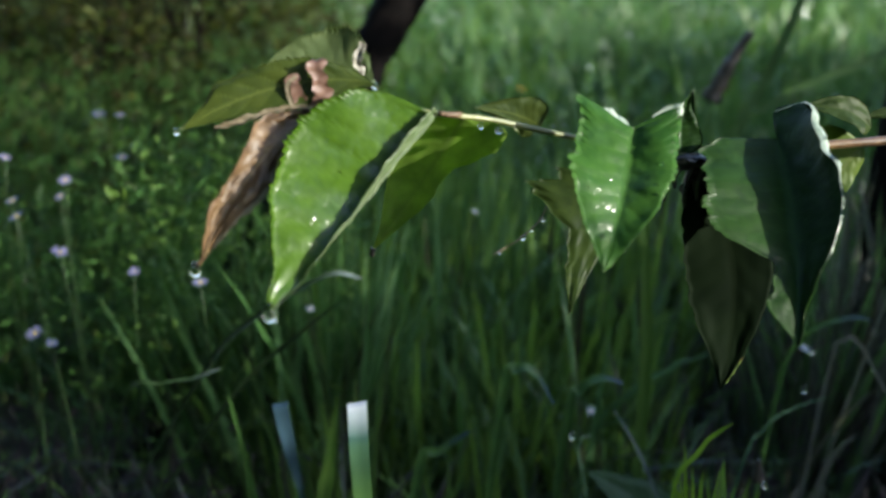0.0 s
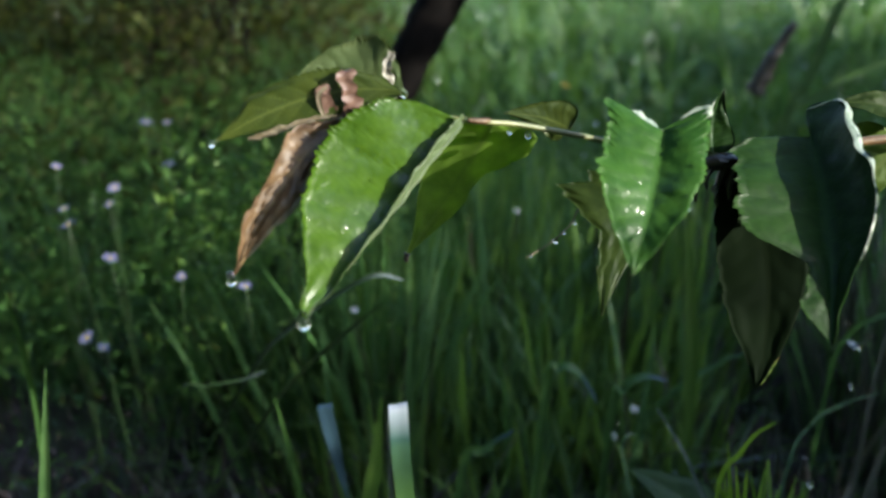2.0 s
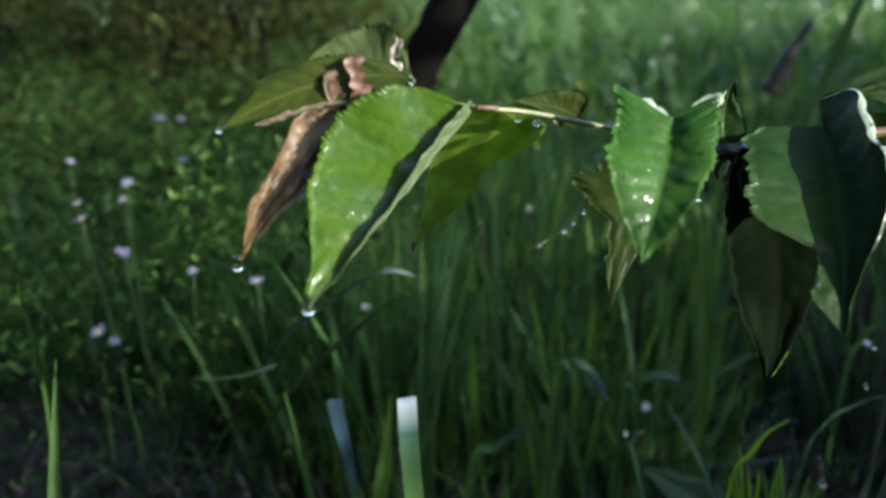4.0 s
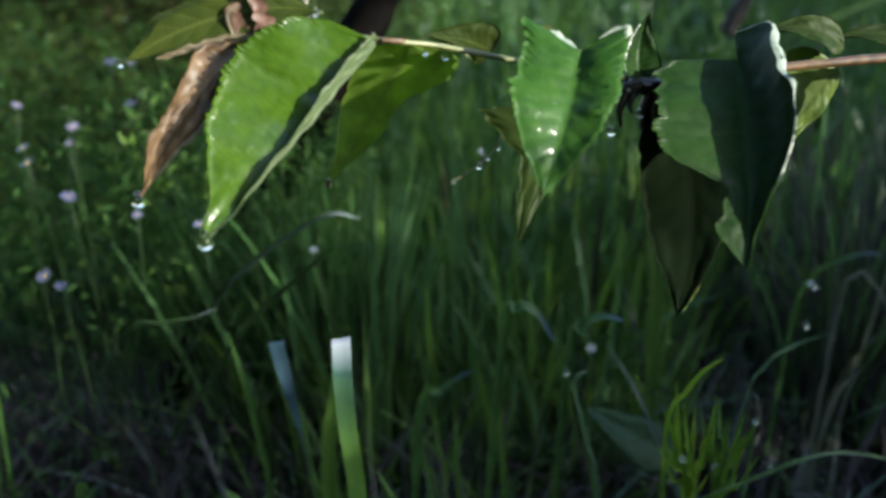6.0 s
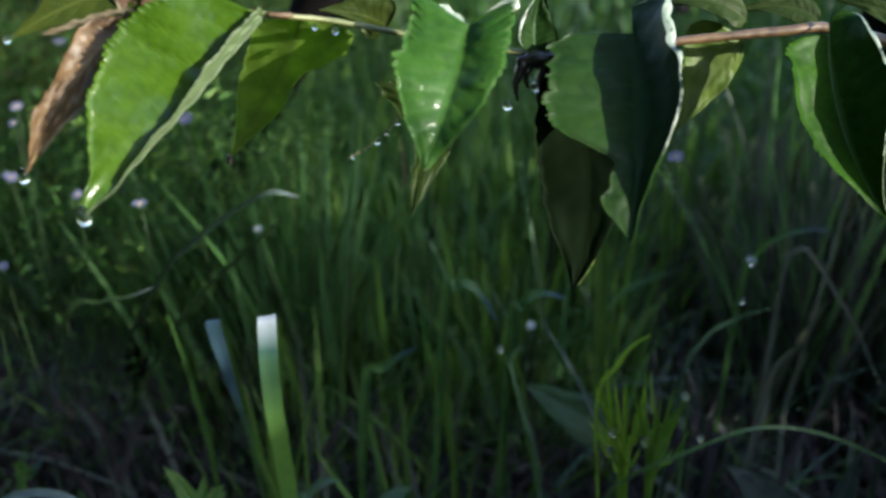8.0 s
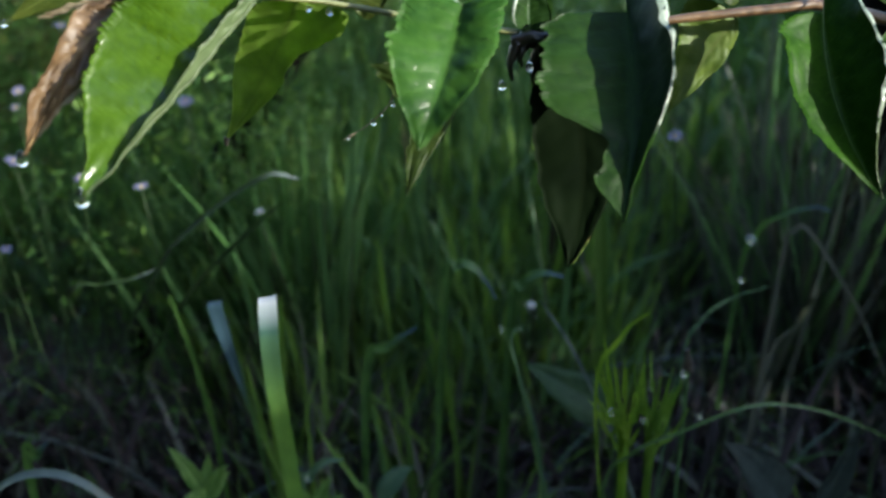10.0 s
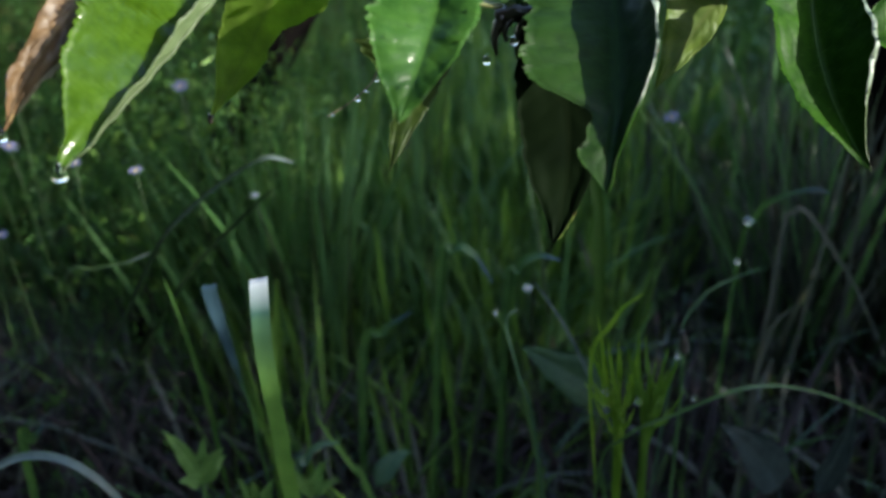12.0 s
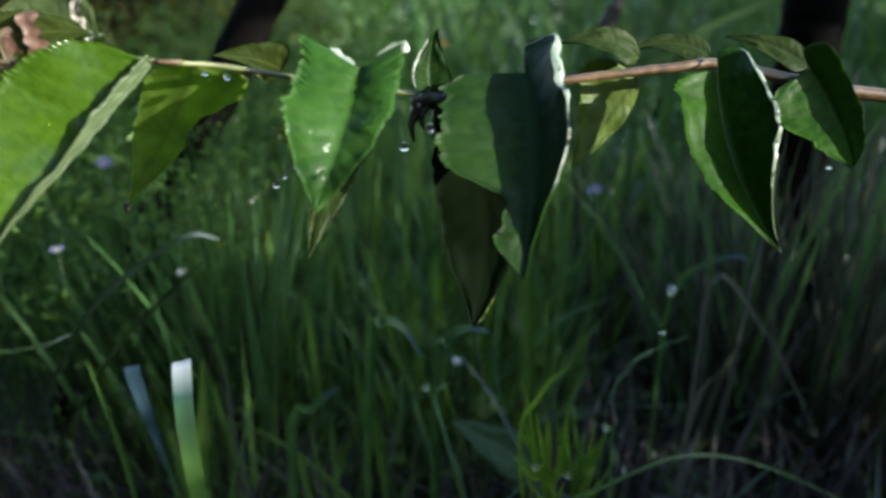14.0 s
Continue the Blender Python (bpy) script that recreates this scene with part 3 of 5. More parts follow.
tagged(new("bent_grass_stalks", blades(330, meadow_near, 13, [GRASS_GREY, GRASS_BLUE, BLADE_PALE], (0.30, 0.50), (0.0022, 0.005), (0.9, 1.45), 9)),
       "thin pale and bluish bent over grass blades between the others", "grass", kind="stuff")


def meadow_round(rng, n):
    p = np.stack([8 * rng.uniform(-1, 1, n) * np.abs(rng.uniform(-1, 1, n)) ** 0.4, 1.5 + 8 * rng.uniform(-1, 1, n) * np.abs(rng.uniform(-1, 1, n)) ** 0.4, 0 * rng.random(n), np.ones(n)], -1)
    near = (np.abs(p[:, 0] - 0.1) < 0.9) & (np.abs(p[:, 1]) < 0.9)
    seen = (p[:, 1] > 0.2) & (np.abs(p[:, 0] - 0.1) < 0.75 * (p[:, 1] + 0.55))
    p[near, 3] = 0.6
    return p[~seen]


tagged(new("surrounding_meadow_grass", blades(62000, meadow_round, 11, [GRASS, GRASS_FAR], (0.22, 0.42), (0.014, 0.036), (0.1, 0.9), 3)),
       "meadow grass all round the branch", "grass", kind="stuff")


def meadow_left(rng, n):
    return np.stack([rng.uniform(-0.75, -0.05, n), 0.74 + 0.6 * rng.random(n), 0 * rng.random(n)], -1)


def herbs(name, label, count, clumps, box, size, seed, mats, slim=0.26, lift=0.3, spread=0.03):
    """Fine leafy growth in many small clumps inside a box of the meadow."""
    rng = np.random.default_rng(seed)
    c = np.stack([rng.uniform(box[0], box[1], clumps), rng.uniform(box[2], box[3], clumps), rng.uniform(box[4], box[5], clumps)], -1)
    c[:, 0] *= 1 + 0.45 * np.clip(c[:, 1] - 1.2, 0, 9)
    tagged(new(name, foliage(c, (spread, spread, spread), count, size, seed, mats, name, slim, lift)), label, "herbs", kind="stuff")


herbs("meadow_herbs", "fine dark green leafy herbs between the flowers", 26000, 1700, (-0.80, -0.06, 0.64, 1.7, 0.24, 0.46), (0.008, 0.020), 41, [HERB, HERB, BUSH, HERB], 0.09, 0.5)
herbs("low_feathery_herbs", "thin feathery dark herbs over bare damp soil", 2600, 200, (-0.55, -0.05, 0.36, 0.75, 0.05, 0.30), (0.010, 0.026), 47, [GRASS_SHADE_DARK, GRASS_DEAD, HERB], 0.06, 0.4)
tagged(new("fine_flower_stalks", blades(150, meadow_left, 15, [GRASS, WEED], (0.38, 0.58), (0.0018, 0.004), (0.05, 0.9), 8)),
       "fine green stalks and leaves among the lilac flowers", "grass", kind="stuff")
herbs("herbs_at_sapling", "leafy green herbs round the foot of the slanting sapling", 3600, 260, (-0.32, -0.05, 0.64, 0.80, 0.24, 0.545), (0.010, 0.024), 49, [HERB, GRASS_WARM], 0.10, 0.6)
herbs("meadow_clover", "low mottled clover and herbs in the far meadow", 22000, 2200, (-0.6, 0.75, 1.25, 4.2, 0.10, 0.34), (0.014, 0.030), 43, [CLOVER, GRASS_FAR, GRASS_FAR], 0.16, 0.9, 0.05)
herbs("white_blossoms", "tiny white blossoms scattered in the far meadow", 120, 120, (-0.2, 0.75, 1.2, 3.6, 0.30, 0.46), (0.006, 0.012), 45, [PETAL_WHITE], 0.45, 0.0, 0.02)


# ---- the bush behind, and unseen shrubs and hedges added to shade the meadow ----
def shrub(name, label, at, spread, height, leaves, size, seed, mats, stems=7, clumps=60, puff=0.09):
    ob = thing(name, label, "shrub", at=at)
    rnd = random.Random(seed)
    centres = []
    for k in range(stems):
        a = 2 * math.pi * k / stems + rnd.random()
        r = rnd.uniform(0.3, 0.9)
        end = Vector((spread[0] * r * math.cos(a), spread[1] * r * math.sin(a), height * rnd.uniform(0.7, 1.0)))
        foot = Vector((end.x * 0.3, end.y * 0.3, -0.02))
        mid = (foot + end) / 2 + Vector((rnd.uniform(-0.06, 0.06), rnd.uniform(-0.06, 0.06), 0.05))
        stem("stem", [foot, mid, end], 0.014, 0.004, BARK_BLACK, ob, n=12, sides=7, seed=seed + k)
    for k in range(clumps):
        a, r, z = rnd.uniform(0, 6.283), rnd.random() ** 0.5, rnd.random()
        centres.append((spread[0] * r * math.cos(a), spread[1] * r * math.sin(a), height * z))
    part("crown", foliage(centres, (puff, puff, puff * 0.9), leaves, size, seed, mats), ob)
    return ob


shrub("bush", "dense yellowish green bush at the meadow edge, shaded gaps put in as dark leaves", (-1.05, 2.35, 0), (0.95, 0.32), 0.80, 46000, (0.010, 0.026), 21, [BUSH, BUSH, THICKET], clumps=120, stems=9, puff=0.085)
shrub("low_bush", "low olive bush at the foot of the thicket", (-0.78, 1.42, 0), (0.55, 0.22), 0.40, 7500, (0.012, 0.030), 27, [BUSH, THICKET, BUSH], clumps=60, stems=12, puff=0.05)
shrub("thicket", "half dead thicket with the shade of the bush in its dark colour", (-0.56, 1.75, 0), (0.17, 0.14), 0.72, 6000, (0.012, 0.030), 23, [THICKET, THICKET, BUSH], clumps=50, stems=6, puff=0.05)
# Four shrubs out of view, added to keep the sun off the grass.
shrub("shade_shrub", "unseen tall leafy shrub added to shade the meadow", (2.25, 0.40, 0), (0.45, 0.75), 1.45, 5500, (0.05, 0.10), 31, [WEED, BUSH], clumps=170)
shrub("shade_shrub", "unseen leafy shrub added to shade the lower grass", (2.1, -0.91, 0), (0.4, 0.46), 1.26, 8500, (0.05, 0.10), 33, [WEED, BUSH], clumps=140)
shrub("shade_shrub", "unseen low leafy shrub added to shade the near grass", (2.1, -0.36, 0), (0.4, 0.36), 1.15, 5600, (0.05, 0.10), 35, [WEED, BUSH], clumps=90)
shrub("shade_shrub", "unseen low leafy shrub added to shade the further grass", (2.3, 1.55, 0), (0.4, 0.80), 0.95, 7000, (0.05, 0.10), 36, [WEED, BUSH], clumps=150)
# Two rows of greenery out of view, added to cut the skylight on leaves.
shrub("shade_hedge", "unseen tall greenery at the left, added to block skylight", (-3.7, -1.2, 0), (0.7, 2.9), 3.9, 11000, (0.14, 0.26), 37, [WEED], clumps=260, stems=12, puff=0.22)
shrub("shade_hedge", "unseen tall greenery at the back, added to block skylight", (-0.9, -4.1, 0), (2.5, 0.7), 4.8, 11000, (0.14, 0.26), 39, [WEED], clumps=240, stems=12, puff=0.22)


def canopy_tree(label, at, crown, radius, leaves, seed):
    """A small unseen tree added to hold back skylight: trunk, limbs and a crown of many leaves."""
    ob = thing("shade_tree", label, "tree", at=at)
    rnd = random.Random(seed)
    c = Vector(crown)
    stem("trunk", [(0, 0, -0.03), (0.04, 0.02, c.z * 0.4), (c.x * 0.6, c.y * 0.6, c.z * 0.75)], 0.09, 0.06, BARK_BLACK, ob, n=16, sides=10, seed=seed)
    centres = []
    for k in range(9):
        a = 0.7 * k
        end = c + Vector((radius * 0.7 * math.cos(a), radius * 0.7 * math.sin(a), rnd.uniform(-0.2, 0.5) * radius))
        stem("limb", [(c.x * 0.6, c.y * 0.6, c.z * 0.75), (Vector((c.x * 0.6, c.y * 0.6, c.z * 0.75)) + end) / 2 + Vector((0, 0, 0.1)), end], 0.04, 0.012, BARK_BLACK, ob, n=10, sides=7, seed=seed + k)
    for k in range(150):
        v = Vector((rnd.gauss(0, 1), rnd.gauss(0, 1), rnd.gauss(0, 0.6))).normalized() * radius * rnd.random() ** 0.4
        centres.append(tuple(c + v))
    part("crown", foliage(centres, (0.16, 0.16, 0.14), leaves, (0.09, 0.17), seed, [WEED]), ob)


# Stands out of view; added only to dim the sky over the branch.
canopy_tree("unseen leafy tree behind the camera, added to block skylight", (-1.6, -2.1, 0), (0.35, 0.45, 2.5), 1.45, 11000, 61)


# ---- dark trunks ----
def sapling(points, r0, r1, label, seed, shoots):
    ob = thing("sapling", label, "sapling", "black saplings")
    stem("trunk", points, r0, r1, BARK_BLACK, ob, n=30, sides=14, wobble=0.22, seed=seed)
    for line in shoots:
        stem("shoot", line, 0.006, 0.003, BARK_BLACK, ob, n=10, sides=8, seed=seed)
    return ob


sapling([(-0.40, 0.78, 0.0), (-0.16, 0.80, 0.42), (-0.045, 0.82, 0.612), (0.0, 0.855, 0.695), (0.075, 0.88, 0.82), (0.22, 0.93, 1.10)], 0.024, 0.027,
        "slanting thin black wet sapling in the grass", 4, [[(0.10, 0.89, 0.88), (0.15, 0.86, 1.02), (0.19, 0.82, 1.2)]])
sapling([(0.618, 0.814, 0.0), (0.611, 0.814, 0.381), (0.609, 0.814, 0.604), (0.611, 0.814, 0.690), (0.633, 0.831, 1.069)], 0.038, 0.0345, "upright black wet sapling in the grass", 5,
        [[(0.615, 0.814, 0.768), (0.641, 0.797, 0.897), (0.667, 0.788, 1.069)]])


# ---- the branch with its leaves ----
branch = thing("fruit_tree", "young fruit tree with a drooping leafy branch wet with rain", "tree", at=(0, 0, 0))
stem("trunk", [(1.34, 0.42, -0.03), (1.31, 0.40, 0.4), (1.30, 0.38, 0.9), (1.36, 0.36, 1.5)], 0.030, 0.018, BARK_BROWN, branch, "brown trunk", n=20, sides=12)
stem("twig", [(0.030, 0.128, 0.768), (0.073, 0.122, 0.763), (0.100, 0.135, 0.757), (0.142, 0.150, 0.745), (0.199, 0.162, 0.733)], 0.0012, 0.0016, BARK_GREEN, branch,
     "thin yellowish green twig", n=40)
stem("twig", [(0.199, 0.162, 0.733), (0.240, 0.178, 0.732), (0.275, 0.186, 0.734), (0.330, 0.195, 0.737), (0.352, 0.2, 0.737), (0.392, 0.2, 0.728), (0.444, 0.2, 0.718), (0.60, 0.21, 0.70), (0.95, 0.28, 0.78), (1.30, 0.38, 0.9)],
     0.0016, 0.0048, BARK_BROWN, branch, "reddish brown twig", n=70)
stem("node", [(0.074, 0.1205, 0.7635), (0.079, 0.1225, 0.7625), (0.084, 0.1260, 0.7615)], 0.0011, 0.0016, LEAF_BROWN, branch, "reddish brown swollen node", n=10, wobble=0.3)
CAM = (0.06, -0.90, 0.36)

big = leaf(branch, "large bright green wet leaf folded along its midrib", (0.072, 0.118, 0.763), (0.04, 0.085, 0.728), (0.007, 0.04, 0.695), CAM, 0.045, 0.0140,
           (0, 6, 4), (128, 127, 128), lobe=(0, 1.6), flat=(0, 0.43), seed=2, wave=12, crimp=0.0016, rows=272, teeth=38, tooth=0.075, rag=(0.03, 0.22), bow=0.0013, wr=(0.85, 0.50, 0.48, 0.62, 0.74, 0.72, 0.80, 1.05, 1.25, 1.25, 0.9),
           wl=(1.27, 0.97, 0.89, 0.98, 1.09, 1.2, 1.33, 1.45, 1.43, 1.29, 2.12))
drop("water_drop", (0.0070, 0.040, 0.6955), 0.0032, big, 1.9)
upper = leaf(branch, "dull green leaf stretched out sideways", (0.043, 0.128, 0.775), (0.001, 0.123, 0.774), (-0.046, 0.11, 0.755), (0, -0.9, 0.4), 0.016, 0.016,
             (10, 5, -10), (-10, 0, 10), top=LEAF_OLIVE, seed=3, wave=12, teeth=34, tooth=0.15, rows=200,
             wl=(0.19, 0.33, 0.43, 0.54, 0.77, 0.96, 1.13, 1.52, 2.2, 1.46, 1.02),
             wr=(0.48, 0.42, 0.52, 0.61, 0.74, 0.85, 1.04, 1.25, 1.44, 1.43, 2.01))
drop("water_drop", (-0.0475, 0.109, 0.7540), 0.0016, upper, 1.2)
hazy = leaf(branch, "hazy green leaf standing up behind", (0.042, 0.14, 0.771), (0.016, 0.148, 0.78), (-0.014, 0.146, 0.777), (0.1, -0.9, 0.3), 0.02, 0.006,
            (0, 5, 10), (0, 0, 0), top=LEAF_HAZE, seed=4, wave=12, crimp=0.0008, teeth=30, tooth=0.15, rows=200,
            wl=(0.15, 0.34, 0.57, 0.84, 1.03, 1.03, 1.05, 1.16, 1.14, 1.11, 0.28))
brown = leaf(branch, "withered brown leaf rolled lengthwise", (0.015, 0.118, 0.762), (-0.006, 0.094, 0.745), (-0.031, 0.07, 0.704), CAM, 0.0155, 0.0155,
             (8, 14, 36), (5, 12, 32), top=LEAF_BROWN, under=LEAF_BROWN, seed=5, wave=35, sway=0.006, crimp=0.0022, teeth=0, rag=(0.12, 0.12),
             wl=(0.32, 0.39, 0.59, 0.8, 0.88, 0.88, 0.85, 0.94, 1.34, 1.26, 0.54),
             wr=(0.14, 0.22, 0.31, 0.43, 0.59, 0.77, 1.02, 1.14, 1.22, 1.18, 2.2))
drop("water_drop", (-0.0320, 0.069, 0.7015), 0.0026, brown, 2.0)
ribbon("curled_edge", [(0.016, 0.113, 0.7665), (0.004, 0.112, 0.7660), (-0.010, 0.110, 0.7625), (-0.020, 0.109, 0.7590), (-0.029, 0.107, 0.7575)], (0.0018, 0.0024, 0.0026, 0.0036, 0.0008), LEAF_TAN, branch,
       "dry curled tan edge of a leaf", n=44, rag=0.7, crumple=0.0015, fold=0.8, face=(0, -0.6, 0.8), twist=0.5)
ribbon("young_leaf", [(0.0192, 0.1235, 0.760), (0.0192, 0.1225, 0.767), (0.0182, 0.1218, 0.7752), (0.0167, 0.1230, 0.7842), (0.0151, 0.126, 0.7857)], (0.008, 0.010, 0.0085, 0.008, 0.004), LEAF_PINK, branch,
       "pinkish shrivelled young leaf curling over", n=40, rag=0.9, crumple=0.0018, fold=0.08, face=(0.4, -1, 0.2), twist=0.1)
ribbon("young_leaf", [(0.0167, 0.1225, 0.7613), (0.0106, 0.1218, 0.7660), (0.0065, 0.1212, 0.7710), (0.0050, 0.1218, 0.7761), (0.0086, 0.1235, 0.7786)], (0.004, 0.006, 0.007, 0.0065, 0.003), LEAF_PINK, branch,
       "small pinkish curled young leaf", n=40, rag=0.4, crumple=0.001, fold=0.15, face=(0.2, -1, 0.1), twist=0.3)
ribbon("dry_rim", [(0.0071, 0.1205, 0.7613), (0.0045, 0.1200, 0.7680), (0.0035, 0.1205, 0.7750), (0.0071, 0.1225, 0.7789)], (0.0015, 0.002, 0.0025, 0.0015), LEAF_TAN, branch, "dry tan rim of the young leaf", n=16)
ribbon("dry_patch", [(0.0365, 0.139, 0.792), (0.0345, 0.136, 0.785), (0.036, 0.137, 0.778), (0.0375, 0.138, 0.769)], (0.003, 0.0045, 0.0040, 0.0025, 0.0014), LEAF_BLEACHED, branch, "dry whitish patch of a withered leaf", n=40, fold=0.5, twist=0.5, rag=0.9, crumple=0.0018)
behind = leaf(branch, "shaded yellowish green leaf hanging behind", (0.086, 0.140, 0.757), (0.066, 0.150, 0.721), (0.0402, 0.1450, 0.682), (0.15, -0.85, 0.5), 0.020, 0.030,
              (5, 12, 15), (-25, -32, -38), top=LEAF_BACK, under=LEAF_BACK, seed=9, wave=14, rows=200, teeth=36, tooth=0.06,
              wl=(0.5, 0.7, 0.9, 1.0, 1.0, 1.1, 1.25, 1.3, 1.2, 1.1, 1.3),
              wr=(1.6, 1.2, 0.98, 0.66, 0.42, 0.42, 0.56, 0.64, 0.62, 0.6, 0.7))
stem("withered_tip", [(0.0405, 0.1450, 0.6835), (0.0398, 0.1445, 0.6812), (0.0402, 0.1440, 0.6790)], 0.0016, 0.0012, BLACKENED, behind, "black withered tip of the leaf", n=8, wobble=0.5)
leaf(branch, "dull green leaf standing up behind the twig", (0.1245, 0.1600, 0.7475), (0.110, 0.163, 0.7530), (0.0905, 0.160, 0.7560), (0.0, -0.9, 0.4), 0.011, 0.010,
     (0, 5, 10), (0, 5, 0), top=LEAF_OLIVE, under=LEAF_OLIVE, tooth=0.14, teeth=26, seed=10, crimp=0.0003, wave=12, wr=(1, 0.9, 0.8, 0.8, 0.9), wl=(1.3, 1.1, 1.0, 1.0, 1.3))

vee = leaf(branch, "wet green leaf folded into a V", (0.167, 0.128, 0.757), (0.16, 0.1, 0.733), (0.15, 0.071, 0.707), CAM, 0.034, 0.036,
           (28, 25, 12), (42, 40, 36), lobe=0.75, hook=0.5, flat=0.55, top=LEAF_FRESH, seed=11, wave=10, crimp=0.0013, rows=272, teeth=24, tooth=0.08, rag=(0.05, 0.05),
           wl=(0.64, 1.21, 0.88, 0.82, 0.89, 1.12, 1.19, 1.25, 1.35, 1.31, 1.38),
           wr=(2.2, 0.88, 0.66, 0.64, 0.7, 0.71, 0.74, 0.74, 0.78, 0.83, 1.37))
dark = leaf(branch, "rotting leaf hanging straight down, shade put into its dark colour", (0.207, 0.162, 0.735), (0.226, 0.138, 0.684), (0.219, 0.105, 0.63), (0, -0.95, 0.25), 0.024, 0.024,
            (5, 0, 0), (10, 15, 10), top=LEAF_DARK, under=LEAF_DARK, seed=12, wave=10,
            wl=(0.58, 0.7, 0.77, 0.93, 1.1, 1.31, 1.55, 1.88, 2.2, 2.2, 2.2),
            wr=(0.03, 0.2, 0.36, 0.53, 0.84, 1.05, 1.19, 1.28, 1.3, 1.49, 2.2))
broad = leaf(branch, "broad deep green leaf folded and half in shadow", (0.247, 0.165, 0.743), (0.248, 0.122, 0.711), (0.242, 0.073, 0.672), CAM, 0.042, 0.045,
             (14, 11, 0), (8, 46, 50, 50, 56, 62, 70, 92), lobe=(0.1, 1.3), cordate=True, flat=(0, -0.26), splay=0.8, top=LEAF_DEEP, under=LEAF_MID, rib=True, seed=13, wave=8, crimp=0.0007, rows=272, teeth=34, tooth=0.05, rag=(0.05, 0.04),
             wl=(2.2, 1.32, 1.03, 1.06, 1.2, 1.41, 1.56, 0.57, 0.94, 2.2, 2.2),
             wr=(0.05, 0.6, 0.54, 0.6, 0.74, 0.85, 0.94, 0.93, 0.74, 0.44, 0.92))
budleaf = leaf(branch, "small dark green leaf at the bud", (0.199, 0.163, 0.733), (0.198, 0.170, 0.749), (0.203, 0.172, 0.766), (0.2, -0.9, 0.3), 0.012, 0.014,
               (20, 20, 10), (50, 40, 60), top=LEAF_DEEP, seed=14, teeth=16)
leaf(branch, "yellow brown spotted leaf behind", (0.158, 0.155, 0.742), (0.150, 0.138, 0.706), (0.1401, 0.1010, 0.671), (0.1, -0.9, 0.3), 0.030, 0.018,
     (-8, -12, -15), (10, 0, 10), top=LEAF_SPOTTED, under=LEAF_SPOTTED, seed=15, wl=(0.2, 0.25, 0.35, 0.75, 1.1, 0.85, 0.45, 0.4, 0.6, 0.7, 0.6), wave=20, rag=(0.2, 0.1), rows=180, teeth=30, tooth=0.10)
narrow = leaf(branch, "narrow folded leaf lit along one half", (0.349, 0.188, 0.736), (0.355, 0.16, 0.695), (0.375, 0.13, 0.658), CAM, 0.021, 0.04,
              (38, 34, 26), (6, 38, 38, 38, 40, 46, 60, 95), lobe=(0.1, 1.05), cordate=True, flat=(0, -0.55), splay=0.8, top=LEAF_MID, rib=True, seed=16, wave=8, tooth=0.08, rag=(0.06, 0.04),
              wl=(2.2, 1.91, 1.44, 1.4, 1.51, 1.61, 1.8, 1.64, 1.42, 1.45, 2.2),
              wr=(0.05, 0.54, 0.65, 0.76, 0.96, 1.06, 1.10, 1.05, 1.0, 0.9, 1.05))
small = leaf(branch, "smaller folded leaf with a bright tip", (0.4, 0.196, 0.735), (0.413, 0.182, 0.711), (0.417, 0.16, 0.691), CAM, 0.028, 0.03,
             (15, 10, 0), (63, 59, 54), lobe=(0.2, 1.1), cordate=True, top=LEAF_MID, seed=17, wave=8, teeth=30, tooth=0.06, rag=(0.06, 0.04),
             wl=(2.2, 1.39, 1.07, 1.11, 1.17, 1.31, 1.36, 1.45, 1.98, 2.2, 2.2),
             wr=(0.05, 0.71, 0.63, 0.56, 0.59, 0.64, 0.75, 0.83, 1.11, 1.51, 2.2))
drop("water_drop", (0.4035, 0.158, 0.6935), 0.0018, small, 1.2)
leaf(branch, "yellowish leaf behind the broad leaf", (0.3114, 0.2150, 0.7268), (0.2925, 0.2050, 0.7033), (0.2751, 0.1950, 0.6784), (0.3, -0.8, 0.4), 0.024, 0.010,
     (0, 8, 14), (10, 0, 0), top=LEAF_YELLOW, under=LEAF_YELLOW, seed=18, wave=16, tooth=0.08, crimp=0.0006, rows=180, wl=(1.0, 1.2, 1.0, 0.8, 0.9), wr=(0.7, 0.9, 1.1, 1.2, 1.0))
leaf(branch, "olive leaf lying along the twig", (0.311, 0.208, 0.739), (0.290, 0.205, 0.750), (0.266, 0.205, 0.748), (0, -0.6, 0.8), 0.010, 0.012,
     (20, 10, 0), (20, 10, 0), top=LEAF_DULL, under=LEAF_DULL, seed=19, wave=12)
leaf(branch, "olive leaf lying along the twig", (0.350, 0.212, 0.738), (0.330, 0.215, 0.745), (0.306, 0.214, 0.742), (0, -0.6, 0.8), 0.009, 0.010,
     (20, 10, 0), (20, 10, 0), top=LEAF_DULL, under=LEAF_DULL, seed=20, wave=12)
leaf(branch, "brownish olive leaf behind the twig", (0.404, 0.212, 0.731), (0.385, 0.22, 0.742), (0.362, 0.228, 0.745), (0, -0.6, 0.8), 0.009, 0.012,
     (20, 10, 0), (20, 10, 0), top=LEAF_DULL, under=LEAF_DULL, seed=22, wave=12)


